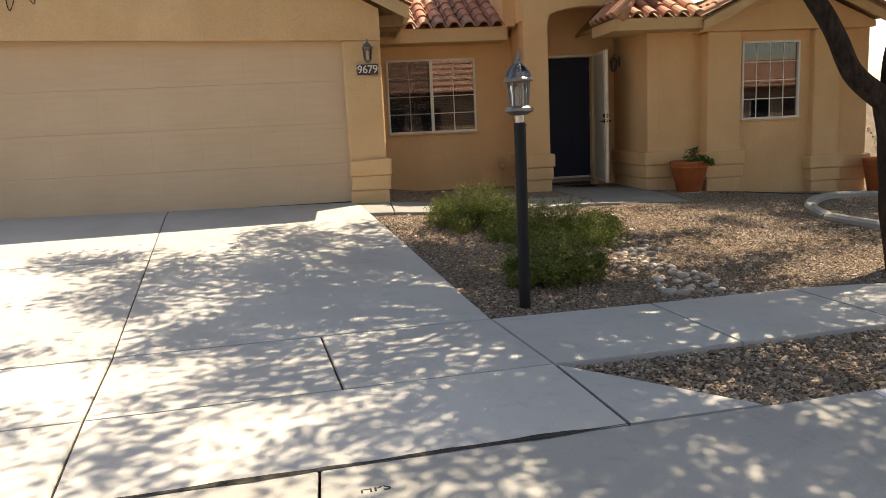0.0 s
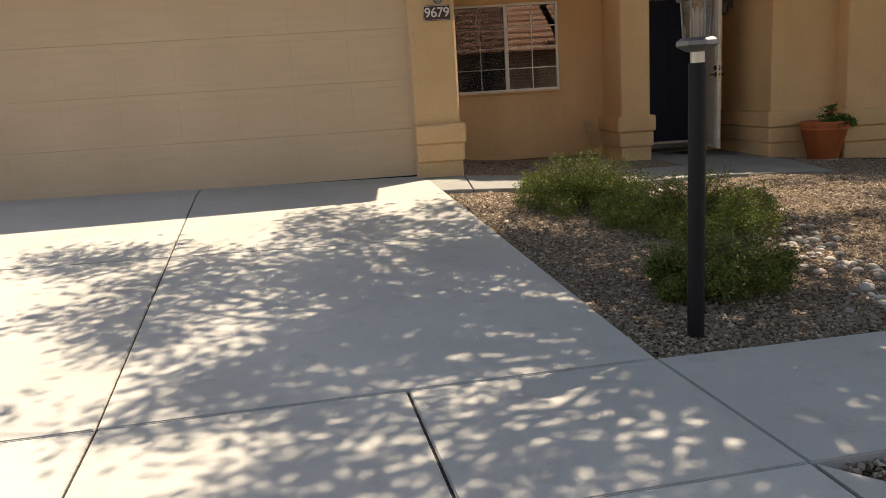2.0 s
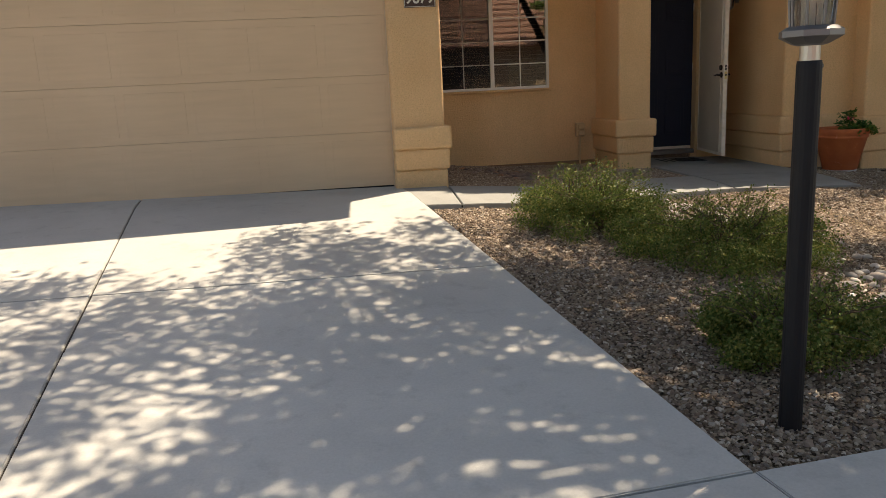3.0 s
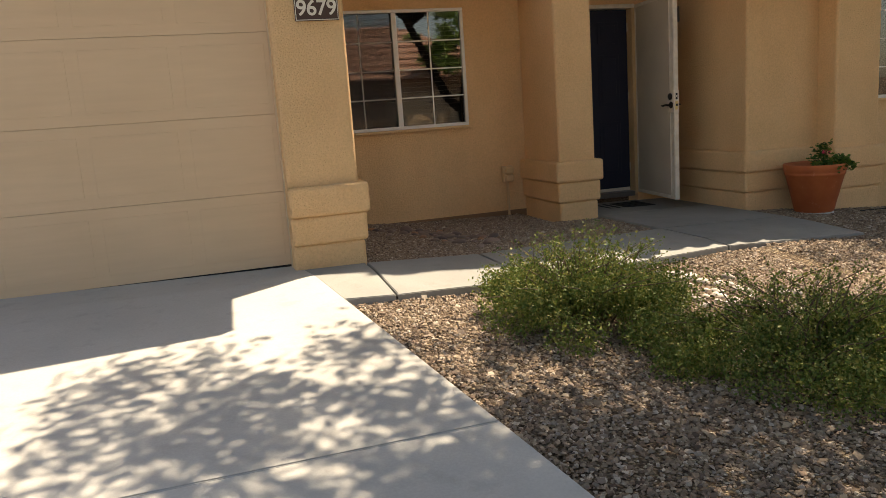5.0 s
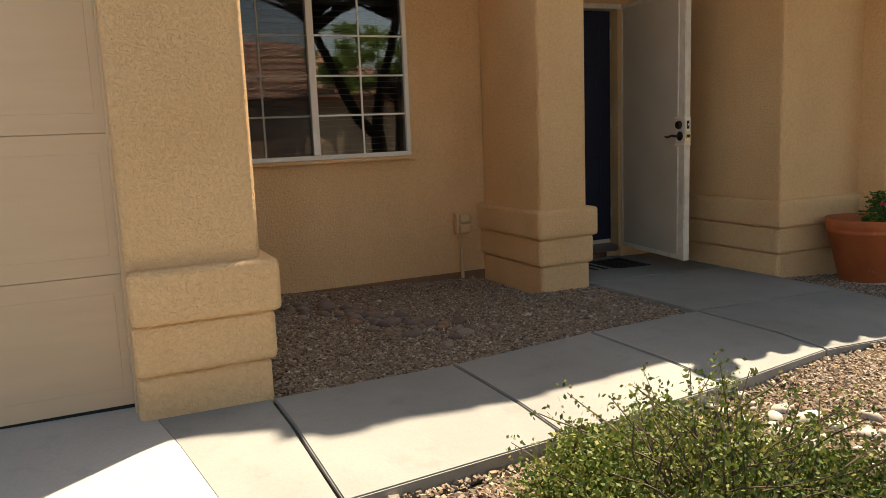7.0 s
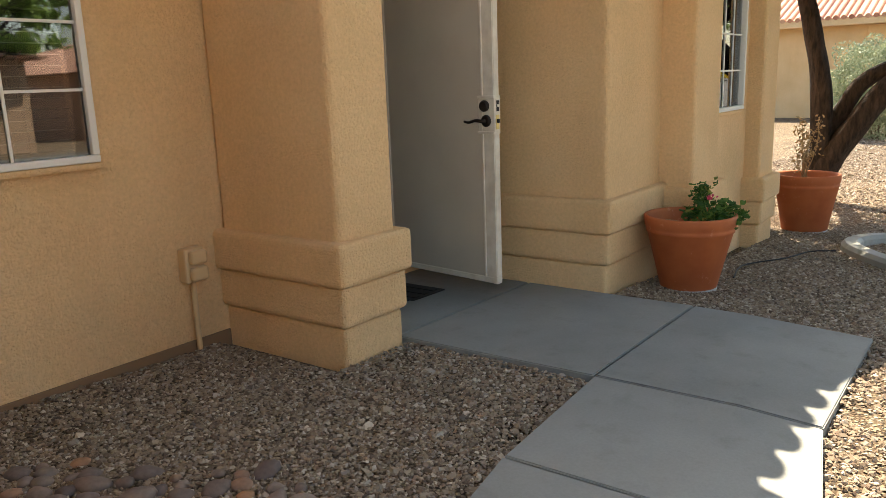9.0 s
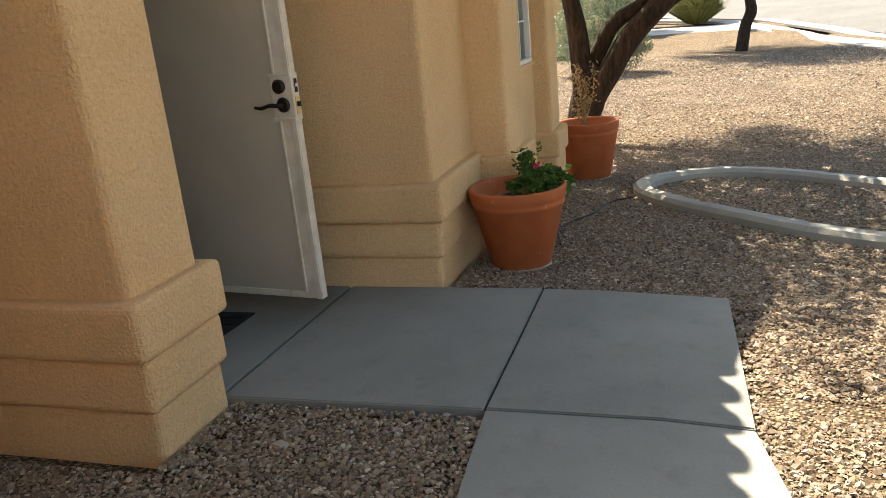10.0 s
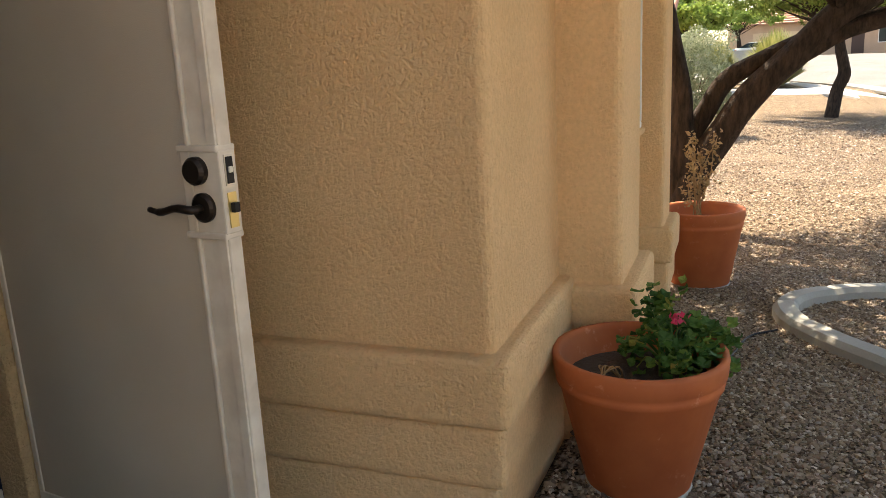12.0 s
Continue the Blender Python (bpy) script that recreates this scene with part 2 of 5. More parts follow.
_k = Mat("insect_screen", (0.02, 0.02, 0.022), 0.9)
_k.b.inputs["Alpha"].default_value = 0.22
M_MESH = _k.m
M_SHRUB = leaf("lantana_leaf", [(0, (0.045, 0.085, 0.016)), (0.35, (0.10, 0.15, 0.03)), (0.65, (0.16, 0.195, 0.045)), (0.9, (0.27, 0.25, 0.07)), (1, (0.06, 0.11, 0.025))])
M_TREELEAF = leaf("mesquite_leaf", [(0, (0.09, 0.15, 0.03)), (0.5, (0.15, 0.22, 0.05)), (1, (0.22, 0.28, 0.08))], trans=0.35)
M_FARLEAF = leaf("far_tree_leaf", [(0, (0.12, 0.2, 0.04)), (0.5, (0.2, 0.30, 0.07)), (1, (0.28, 0.38, 0.1))], trans=0.35)
M_SAGE = leaf("sage_leaf", [(0, (0.14, 0.18, 0.10)), (0.5, (0.22, 0.26, 0.16)), (1, (0.31, 0.34, 0.23))])
M_AGAVE = leaf("bunch_grass_leaf", [(0, (0.16, 0.19, 0.06)), (0.5, (0.26, 0.28, 0.10)), (1, (0.38, 0.36, 0.17))])
M_GERAN = leaf("geranium_leaf", [(0, (0.03, 0.085, 0.018)), (0.5, (0.06, 0.15, 0.03)), (0.9, (0.13, 0.22, 0.045)), (1, (0.30, 0.26, 0.06))])
M_PINK = leaf("pink_petal", [(0, (0.55, 0.03, 0.10)), (1, (0.75, 0.10, 0.20))])
M_DRY = leaf("dry_stem", [(0, (0.30, 0.19, 0.09)), (1, (0.45, 0.30, 0.15))])
M_TWIG = Mat("twig", (0.10, 0.07, 0.045), 0.9).m


# ---- mesh helpers ----
def obj(name, bm, mat, parent=None, label="", smooth=False):
    me = bpy.data.meshes.new(name)
    bm.to_mesh(me)
    bm.free()
    for m in mat if isinstance(mat, (list, tuple)) else [mat]:
        me.materials.append(m)
    if smooth:
        me.polygons.foreach_set("use_smooth", [True] * len(me.polygons))
    ob = new(name, me)
    if parent:
        ob.parent = parent
    return tagged(ob, label)


def part(name, bm, mat, parent, label="", smooth=False):
    return obj(name, bm, mat, parent, label, smooth)


def thing(name, at, label, category, group="", kind="", rz=0.0):
    e = new(name)
    e.empty_display_size = 0.1
    e.matrix_world = pose(*at, 0, 0, rz)
    return tagged(e, label, category, group, kind)


def box(bm, x0, x1, y0, y1, z0, z1, bevel=0.0, seg=2):
    vs = [bm.verts.new(p) for p in ((x0, y0, z0), (x1, y0, z0), (x1, y1, z0), (x0, y1, z0), (x0, y0, z1), (x1, y0, z1), (x1, y1, z1), (x0, y1, z1))]
    fs = [bm.faces.new([vs[i] for i in f]) for f in ((3, 2, 1, 0), (4, 5, 6, 7), (0, 1, 5, 4), (1, 2, 6, 5), (2, 3, 7, 6), (3, 0, 4, 7))]
    if bevel:
        es = {e for f in fs for e in f.edges}
        bmesh.ops.bevel(bm, geom=list(es), offset=bevel, segments=seg, profile=0.5, affect="EDGES")
    return bm


def boxes(*rows, bevel=0.0, seg=2):
    bm = bmesh.new()
    for r in rows:
        b2 = bmesh.new()
        box(b2, *r, bevel=bevel, seg=seg)
        me = bpy.data.meshes.new("tmp")
        b2.to_mesh(me)
        b2.free()
        bm.from_mesh(me)
        bpy.data.meshes.remove(me)
    return bm


def prism(bm, poly, lo, hi):
    """A slab over the plan polygon poly; lo and hi give z at (x, y)."""
    top = [bm.verts.new((x, y, hi(x, y))) for x, y in poly]
    bot = [bm.verts.new((x, y, lo(x, y))) for x, y in poly]
    bm.faces.new(top)
    bm.faces.new(bot[::-1])
    n = len(poly)
    for i in range(n):
        bm.faces.new([bot[i], bot[(i + 1) % n], top[(i + 1) % n], top[i]])
    bmesh.ops.recalc_face_normals(bm, faces=bm.faces)
    return bm


def extrude_y(bm, poly, y0, y1):
    """An upright slab: poly of (x, z), from y0 to y1."""
    a = [bm.verts.new((x, y0, z)) for x, z in poly]
    b = [bm.verts.new((x, y1, z)) for x, z in poly]
    bm.faces.new(a)
    bm.faces.new(b[::-1])
    n = len(poly)
    for i in range(n):
        bm.faces.new([a[i], a[(i + 1) % n], b[(i + 1) % n], b[i]])
    bmesh.ops.recalc_face_normals(bm, faces=bm.faces)
    return bm


def lathe(bm, profile, seg=24, cx=0.0, cy=0.0, wob=0.0):
    rings = []
    for r, z in profile:
        rings.append([bm.verts.new((cx + r * math.cos(2 * math.pi * i / seg), cy + r * math.sin(2 * math.pi * i / seg), z)) for i in range(seg)])
    for a, b in zip(rings, rings[1:]):
        for i in range(seg):
            bm.faces.new([a[i], a[(i + 1) % seg], b[(i + 1) % seg], b[i]])
    bm.faces.new(rings[0][::-1])
    bm.faces.new(rings[-1])
    return bm


def tube(bm, pts, radii, seg=8, cap=True, rough=0.0):
    rings = []
    pts = [Vector(p) for p in pts]
    for i, p in enumerate(pts):
        d = (pts[min(i + 1, len(pts) - 1)] - pts[max(i - 1, 0)]).normalized()
        s = d.cross(Vector((0.3, 0.2, 1)) if abs(d.z) < 0.9 else Vector((1, 0.1, 0))).normalized()
        t = d.cross(s)
        ring = []
        for k in range(seg):
            a = 2 * math.pi * k / seg
            r = float(radii[i]) * (1 + rough * (noise.noise((p.x * 3 + math.cos(a) * 2, p.y * 3 + math.sin(a) * 2, p.z * 2)) + 0.4 * math.cos(3 * a + i * 0.4)))
            ring.append(bm.verts.new(p + r * (math.cos(a) * s + math.sin(a) * t)))
        rings.append(ring)
    for a, b in zip(rings, rings[1:]):
        for k in range(seg):
            bm.faces.new([a[k], a[(k + 1) % seg], b[(k + 1) % seg], b[k]])
    if cap:
        bm.faces.new(rings[0][::-1])
        bm.faces.new(rings[-1])
    return bm


def bend(pts, n=10):
    """A smooth line through pts (Catmull-Rom)."""
    p = [Vector(q) for q in pts]
    p = [2 * p[0] - p[1]] + p + [2 * p[-1] - p[-2]]
    out = []
    for i in range(1, len(p) - 2):
        for k in range(n):
            t = k / n
            out.append(0.5 * (2 * p[i] + (p[i + 1] - p[i - 1]) * t + (2 * p[i - 1] - 5 * p[i] + 4 * p[i + 1] - p[i + 2]) * t * t + (3 * p[i] - p[i - 1] - 3 * p[i + 1] + p[i + 2]) * t ** 3))
    return out + [p[-2]]


def soup(name, verts, faces, mat, parent=None, label="", smooth=False):
    me = bpy.data.meshes.new(name)
    me.from_pydata(verts, [], faces)
    me.materials.append(mat)
    if smooth:
        me.polygons.foreach_set("use_smooth", [True] * len(me.polygons))
    ob = new(name, me)
    if parent:
        ob.parent = parent
    return tagged(ob, label)


def array_mesh(name, verts, faces, mat, smooth=False):
    """Mesh from numpy arrays: verts n x 3, faces m x k."""
    me = bpy.data.meshes.new(name)
    k = faces.shape[1]
    me.vertices.add(len(verts))
    me.vertices.foreach_set("co", np.asarray(verts, np.float32).ravel())
    me.loops.add(faces.size)
    me.loops.foreach_set("vertex_index", faces.astype(np.int32).ravel())
    me.polygons.add(len(faces))
    me.polygons.foreach_set("loop_start", np.arange(len(faces), dtype=np.int32) * k)
    me.polygons.foreach_set("use_smooth", np.full(len(faces), smooth))
    me.update(calc_edges=True)
    me.validate()
    me.materials.append(mat)
    return me


def leaves(centres, rng, size, up=0.3, narrow=0.5, spread=None):
    """Leaf quads (folded rhombs) at the given centres: verts and faces."""
    n = len(centres)
    d = rng.normal(size=(n, 3))
    d[:, 2] += up
    d /= np.linalg.norm(d, axis=1)[:, None]
    s = np.cross(d, rng.normal(size=(n, 3)))
    s /= np.linalg.norm(s, axis=1)[:, None]
    ln = (size * rng.uniform(0.6, 1.3, n))[:, None]
    a = centres - d * ln * 0.5
    b = centres + s * ln * narrow * 0.5
    c = centres + d * ln * 0.5
    e = centres - s * ln * narrow * 0.5
    v = np.stack([a, b, c, e], 1).reshape(-1, 3)
    return v, np.arange(4 * n).reshape(-1, 4)


# ---- ground levels ----
def lerp_table(x, rows):
    return float(np.interp(x, [r[0] for r in rows], [r[1] for r in rows]))


HOUSE_LINE = ((-60, 0.45), (-12, 0.12), (-5, 0.055), (0, 0.0), (0.5, -0.06), (1, -0.10), (2, -0.12), (2.7, -0.125), (4, -0.155), (5, -0.21), (7, -0.335), (8, -0.375), (26, -0.62), (32, -0.60), (45, 0.2), (70, 0.9), (200, 2.0))
STREET_LINE = ((-60, 0.3), (0.23, -0.365), (1.5, -0.395), (8, -0.50), (26, -0.75), (32, -0.7), (45, 0.2), (70, 0.9), (200, 2.0))
BACK_LINE = ((-60, -12.4), (0.23, -4.96), (3, -4.57), (8, -4.85), (15, -6.0), (22, -6.1), (28.5, -5.0), (34, -3.8), (40, -1.6), (46, 5.0), (60, 17.0), (200, 90.0))


def y_back(x):
    """The sidewalk's back edge, where the street bends away."""
    return lerp_table(x, BACK_LINE)


def level(x, y):
    """Finished height of paving; gravel lies a little lower."""
    zh = lerp_table(x, HOUSE_LINE)
    zs = lerp_table(x, STREET_LINE)
    y0 = lerp_table(x, ((-2, -0.3), (0, -0.3), (2, -0.3), (4, 0.3)))
    yb = y_back(x)
    if y >= y0:
        return zh
    if y >= yb:
        t = (y0 - y) / (y0 - yb)
        return zh + (zs - zh) * t
    d = yb - y
    if d < 1.15:
        return zs - 0.015 * d
    if d < 2.2:
        return zs - 0.017 - 0.06 * (d - 1.15)
    return zs - 0.08 - 0.03 * min(d - 2.2, 0.6) + 0.015 * min(max(d - 2.8, 0), 5)


# ---- ground ----
def edge_x(y):
    """The driveway's right edge."""
    return -0.30 - 0.152 * (y + 0.83)


def mid_x(y):
    """The driveway's long joint."""
    return -2.83 - 0.134 * (y - 0.15)


WALK = ((-0.44, 0.0, -0.83), (0.0, 0.0, -0.87), (0.93, 0.27, -0.66), (1.86, 0.45, -0.53), (2.69, 0.505, -0.385), (3.99, 0.505, -0.378))


def walk_back(x):
    return lerp_table(x, [(r[0], r[1]) for r in WALK])


def walk_front(x):
    return lerp_table(x, [(r[0], r[2]) for r in WALK])


def is_gravel(x, y):
    yb = y_back(x)
    d = yb - y
    if d > 2.75 or (0 < d < 1.05):
        return False
    if d >= 1.05:
        return d < 1.87 and x > 0.58 + (d - 1.05) * 0.92
    if x < edge_x(y):
        return False
    if -0.44 < x < 4.0 and walk_front(x) < y < walk_back(x):
        return False
    if 2.66 < x < 4.02 and y > 0.4:
        return False
    if x <= 0.02:
        return y < -0.8
    if x < 2.15:
        return y < 2.33
    if x < 2.68:
        return y < 1.5
    if x < 4.85:
        return y < 1.0
    if x < 7.0:
        return y < 0.82
    if x < 7.65:
        return y < 1.0
    return y < 9


def gravel_z(x, y):
    dip = 0.05 * math.exp(-((x - 1.6) / 1.0) ** 2 - ((y + 0.9) / 0.5) ** 2)
    g = level(x, y) - 0.035 - dip + 0.012 * noise.noise((x * 1.1, y * 1.1, 3.0))
    if x > 3.0 and y > -3:
        g += 0.018
    elif x > 0 and y > walk_back(x):
        g += 0.018
    return g


def axis(near0, near1, step, far):
    a = list(np.arange(near0, near1 + 1e-6, step))
    g, s = near1, step
    while g < far:
        s *= 1.35
        g += s
        a.append(g)
    g, s = near0, step
    while g > -far:
        s *= 1.35
        g -= s
        a.insert(0, g)
    return a


def build_ground():
    xs, ys = axis(-6.0, 9.0, 0.15, 420), axis(-9.0, 3.0, 0.15, 420)
    def sheet(x, y):
        d = y_back(x) - y
        if 1.9 < d < (14 if x < 20 else 33):
            return gravel_z(x, y) - 0.3
        return gravel_z(x, y) - (0.0 if is_gravel(x, y) else 0.04 if abs(x) < 12 else 0.12)

    v = [(x, y, sheet(x, y)) for y in ys for x in xs]
    n = len(xs)
    f = [(j * n + i, j * n + i + 1, (j + 1) * n + i + 1, (j + 1) * n + i) for j in range(len(ys) - 1) for i in range(n - 1)]
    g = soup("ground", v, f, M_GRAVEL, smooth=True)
    tagged(g, "brown crushed gravel ground sheet of the front yard", "ground", kind="structure")


build_ground()


def strip(bm, rows, drop=0.1, up=0.0):
    """A slab whose top follows the ground: rows of ((x, y) left, (x, y) right)."""
    tops = [[bm.verts.new((p[0], p[1], level(*p) + up)) for p in r] for r in rows]
    bots = [[bm.verts.new((p[0], p[1], level(*p) - drop)) for p in r] for r in rows]
    for k in range(len(rows) - 1):
        for a, flip in ((tops, 0), (bots, 1)):
            for i in range(len(rows[k]) - 1):
                bm.faces.new([a[k][i], a[k + 1][i], a[k + 1][i + 1], a[k][i + 1]])
        for i in (0, -1):
            bm.faces.new([tops[k][i], tops[k + 1][i], bots[k + 1][i], bots[k][i]])
    for k in (0, -1):
        for i in range(len(rows[0]) - 1):
            bm.faces.new([tops[k][i], tops[k][i + 1], bots[k][i + 1], bots[k][i]])
    bmesh.ops.recalc_face_normals(bm, faces=bm.faces)
    sharp = [e for e in bm.edges if e.calc_face_angle(0) > 0.9 and (e.verts[0].co.z + e.verts[1].co.z) / 2 > level(e.verts[0].co.x, e.verts[0].co.y) - 0.04]
    bmesh.ops.bevel(bm, geom=sharp, offset=0.005, segments=2, affect="EDGES")
    return bm


GAP = 0.007
driveway = thing("driveway", (0, 0, 0), "sunlit broom-finished concrete driveway with dirty expansion joints", "driveway", kind="structure")


def grid_rows(xl, xr, ys, n=4):
    return [[(xl(y) + (xr(y) - xl(y)) * i / n, y) for i in range(n + 1)] for y in ys]


left_x = lambda y: -5.75 - 0.134 * (y - 0.15)
inset = lambda f, d: (lambda y: f(y) + d)


def rows_street(xl, xr, d0, d1, n=4, m=2):
    """Rows that run along the sidewalk, d0 to d1 out from its back edge."""
    out = []
    for j in range(m + 1):
        d = d0 + (d1 - d0) * j / m
        row = []
        for i in range(n + 1):
            s = i / n
            y = y_back(0) - d
            x = xl(y) + (xr(y) - xl(y)) * s
            y = y_back(x) - d
            x = xl(y) + (xr(y) - xl(y)) * s
            row.append((x, y_back(x) - d))
        out.append(row)
    return out


def drive_rows(xl, xr, n=4, half=0):
    """Rows from the garage to the sidewalk; half 1 or 2: before or beyond the control joint."""
    def across(yy):
        row = []
        for i in range(n + 1):
            y = yy
            for _ in range(3):
                x = xl(y) + (xr(y) - xl(y)) * i / n
                y = yy + 0.045 * x
            row.append((x, y))
        return row

    top = [[(xl(y) + (xr(y) - xl(y)) * i / n, y) for i in range(n + 1)] for y in (0.26, -0.3)] + [across(-1.4)]
    last = [rows_street(xl, xr, -GAP, 0.0, n, 1)[0]]
    if half == 1:
        return top + [across(-2.565)]
    if half == 2:
        return [across(-2.572), across(-3.4)] + last
    return top + [across(-2.57), across(-3.4)] + last


for xl, xr in ((left_x, inset(mid_x, -GAP)), (inset(mid_x, GAP), edge_x)):
    for half in (1, 2):
        part("slab", strip(bmesh.new(), drive_rows(xl, xr, 4, half)), M_CONC, driveway)
    for d0, d1 in ((GAP, 1.045 - GAP * 0.5), (1.045 + GAP * 0.5, 1.87)):
        if d0 < 0.5 and xl is not left_x:
            mx = lambda y: -0.845 - 0.128 * (y + 5.05)
            part("slab", strip(bmesh.new(), rows_street(xl, inset(mx, -GAP), d0, d1)), M_CONC, driveway)
            part("slab", strip(bmesh.new(), rows_street(inset(mx, GAP), edge_x, d0, d1)), M_CONC, driveway)
        else:
            part("slab", strip(bmesh.new(), rows_street(xl, xr, d0, d1)), M_CONC, driveway)
flare = bmesh.new()
prism(flare, [(edge_x(-5.99) + 2 * GAP, y_back(0.49) - 1.06), (edge_x(-6.79) + 2 * GAP, y_back(0.62) - 1.87), (1.34, y_back(1.34) - 1.87)], lambda x, y: level(x, y) - 0.1, lambda x, y: level(x, y))
part("slab", flare, M_CONC, driveway)
bed = bmesh.new()
strip(bed, drive_rows(left_x, inset(edge_x, -0.02)), 0.14, -0.012)
part("joint_bed", bed, M_JOINT, driveway)
bed = bmesh.new()
strip(bed, rows_street(left_x, inset(edge_x, 0.02), 0.0, 1.90, 6, 4), 0.14, -0.013)
part("joint_bed", bed, M_JOINT, driveway)

pavement = thing("pavement", (0, 0, 0), "pale concrete sidewalk slabs along the street under tree shade", "sidewalk", kind="structure")
x = edge_x(-4.97) + GAP
while x < 62:
    w = 1.27 if x < 24 else 3.0
    sl = lambda y, a=x: a - 0.152 * (y + 4.97) * (1 if a < 20 else 0)
    sr = lambda y, a=x + w - 2 * GAP: a - 0.152 * (y + 4.97) * (1 if a < 20 else 0)
    part("slab", strip(bmesh.new(), rows_street(sl, sr, 0.0, 1.045, 2, 2)), M_CONC, pavement)
    x += w
gutter = thing("gutter", (0, 0, 0), "grey concrete gutter and rolled kerb between driveway apron and road", "gutter", kind="structure")
x = -12.82
while x < 60:
    w = 3.0 if x < 24 else 6.0
    sl = lambda y, a=x: a + GAP
    sr = lambda y, a=x + w: a - GAP
    part("slab", strip(bmesh.new(), rows_street(sl, sr, 1.888, 2.77, 4, 4)), M_CURB, gutter)
    x += w
crack = bmesh.new()
prev = None
for i in range(70):
    x = -2.0 + i * 0.038
    y = y_back(x) - 1.879
    wide = 0.010 + 0.028 * max(0.0, noise.noise((x * 2.3, 1.0, 0.0)) + 0.15) + 0.006 * noise.noise((x * 19, 4.0, 0.0))
    wide *= min(1.0, max(0.25, (0.7 - x) * 1.6))
    off = 0.008 * noise.noise((x * 6, 0.0, 2.0))
    pair = [crack.verts.new((x, y + off + e * wide, level(x, y + off + e * wide) + 0.003)) for e in (-1, 1)]
    if prev:
        crack.faces.new([prev[0], pair[0], pair[1], prev[1]])
    prev = pair
part("crack", crack, M_JOINT, gutter, "dark broken joint line")
cu = bpy.data.curves.new("inscription", "FONT")
cu.body, cu.size, cu.extrude = "HPS", 0.075, 0.001
cu.materials.append(M_JOINT)
letters = new("inscription", cu)
letters.parent = gutter
letters.matrix_basis = pose(-0.66, -7.19, level(-0.6, -7.17) + 0.002, -3, 0, 6)
road_rows = []
for d, more in ((2.775, 0), (5.0, 0), (8.0, 0), (11.5, 0), (11.6, 9), (11.7, 19)):
    road_rows.append([(x, y_back(x) - d - more * min(max((x - 20) / 10, 0), 1)) for x in (-60, -30, -12, -6, -3, 0, 3, 6, 10, 15, 20, 25, 29, 33, 38, 45, 55, 70, 110)])
road = obj("road", strip(bmesh.new(), road_rows, 0.1, -0.004), M_ASPHALT)
tagged(road, "sun-bleached grey asphalt residential road", "road", kind="structure")

mark = bmesh.new()
prism(mark, [(1.98, y_back(1.98) - 1.91), (2.45, y_back(2.45) - 1.91), (2.45, y_back(2.45) - 2.06), (1.98, y_back(1.98) - 2.06)], lambda x, y: level(x, y) + 0.0005, lambda x, y: level(x, y) + 0.004)
tagged(obj("kerb_marking", mark, M_CARWHITE), "plain white painted rectangle on the concrete kerb", "road marking", kind="structure")
walkway = thing("walkway", (0, 0, 0), "grey concrete entry walk and porch slabs with scored joints", "walkway", kind="structure")
for a, b in zip(WALK, WALK[1:]):
    x0, x1 = a[0] + GAP, b[0] - GAP
    rows = []
    for j in range(4):
        s = j / 3
        rows.append([(x0 + (0.125 * s if a[0] < -0.2 else 0.0), a[1] + (a[2] - a[1]) * s), (x1, b[1] + (b[2] - b[1]) * s)])
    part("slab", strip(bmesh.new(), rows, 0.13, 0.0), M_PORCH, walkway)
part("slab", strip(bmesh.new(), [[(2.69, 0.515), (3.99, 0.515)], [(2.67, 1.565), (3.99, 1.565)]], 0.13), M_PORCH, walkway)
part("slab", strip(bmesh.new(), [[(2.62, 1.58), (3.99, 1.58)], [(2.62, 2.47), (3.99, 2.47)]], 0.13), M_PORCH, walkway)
for a, b in zip(WALK[1:], WALK[2:]):
    part("joint_bed", strip(bmesh.new(), [[(a[0] - 0.02, a[1] - 0.015), (a[0] + 0.03, a[1] - 0.012)], [(a[0] - 0.02, a[2] + 0.015), (a[0] + 0.03, a[2] + 0.018)]], 0.12, -0.014), M_JOINT, walkway)
part("joint_bed", strip(bmesh.new(), [[(2.72, 0.48), (3.98, 0.48)], [(2.72, 0.54), (3.98, 0.54)]], 0.12, -0.014), M_JOINT, walkway)
part("joint_bed", strip(bmesh.new(), [[(2.7, 1.55), (3.98, 1.55)], [(2.7, 1.60), (3.98, 1.60)]], 0.12, -0.014), M_JOINT, walkway)


# ---- house ----
def tiered(parent, mat, x0, x1, y0, y1, base, depth=0.25, left=1.0):
    """Three stacked stucco bands round the foot of a pier, the top one proudest."""
    for z0, z1, o in ((base - depth, base + 0.168, 0.012), (base + 0.165, base + 0.363, 0.034), (base + 0.36, base + 0.565, 0.058)):
        part("plinth_band", boxes((x0 - o * left, x1 + o, y0 - o, y1 + o, z0, z1), bevel=0.026, seg=3), mat, parent)


def pier(name, x0, x1, y0, y1, base, top, label, mat=None, left=1.0):
    t = thing(name, (0, 0, 0), label, "pillar", kind="structure")
    part("shaft", boxes((x0, x1, y0, y1, base - 0.1, top), bevel=0.03, seg=3), mat or M_STUCCO, t, smooth=False)
    tiered(t, mat or M_STUCCO, x0, x1, y0, y1, base, 0.25, left)
    return t


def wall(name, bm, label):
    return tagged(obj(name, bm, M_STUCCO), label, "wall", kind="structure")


def head(x):
    """The garage opening's head."""
    return 2.075 + 0.03 * (-0.47 - x)


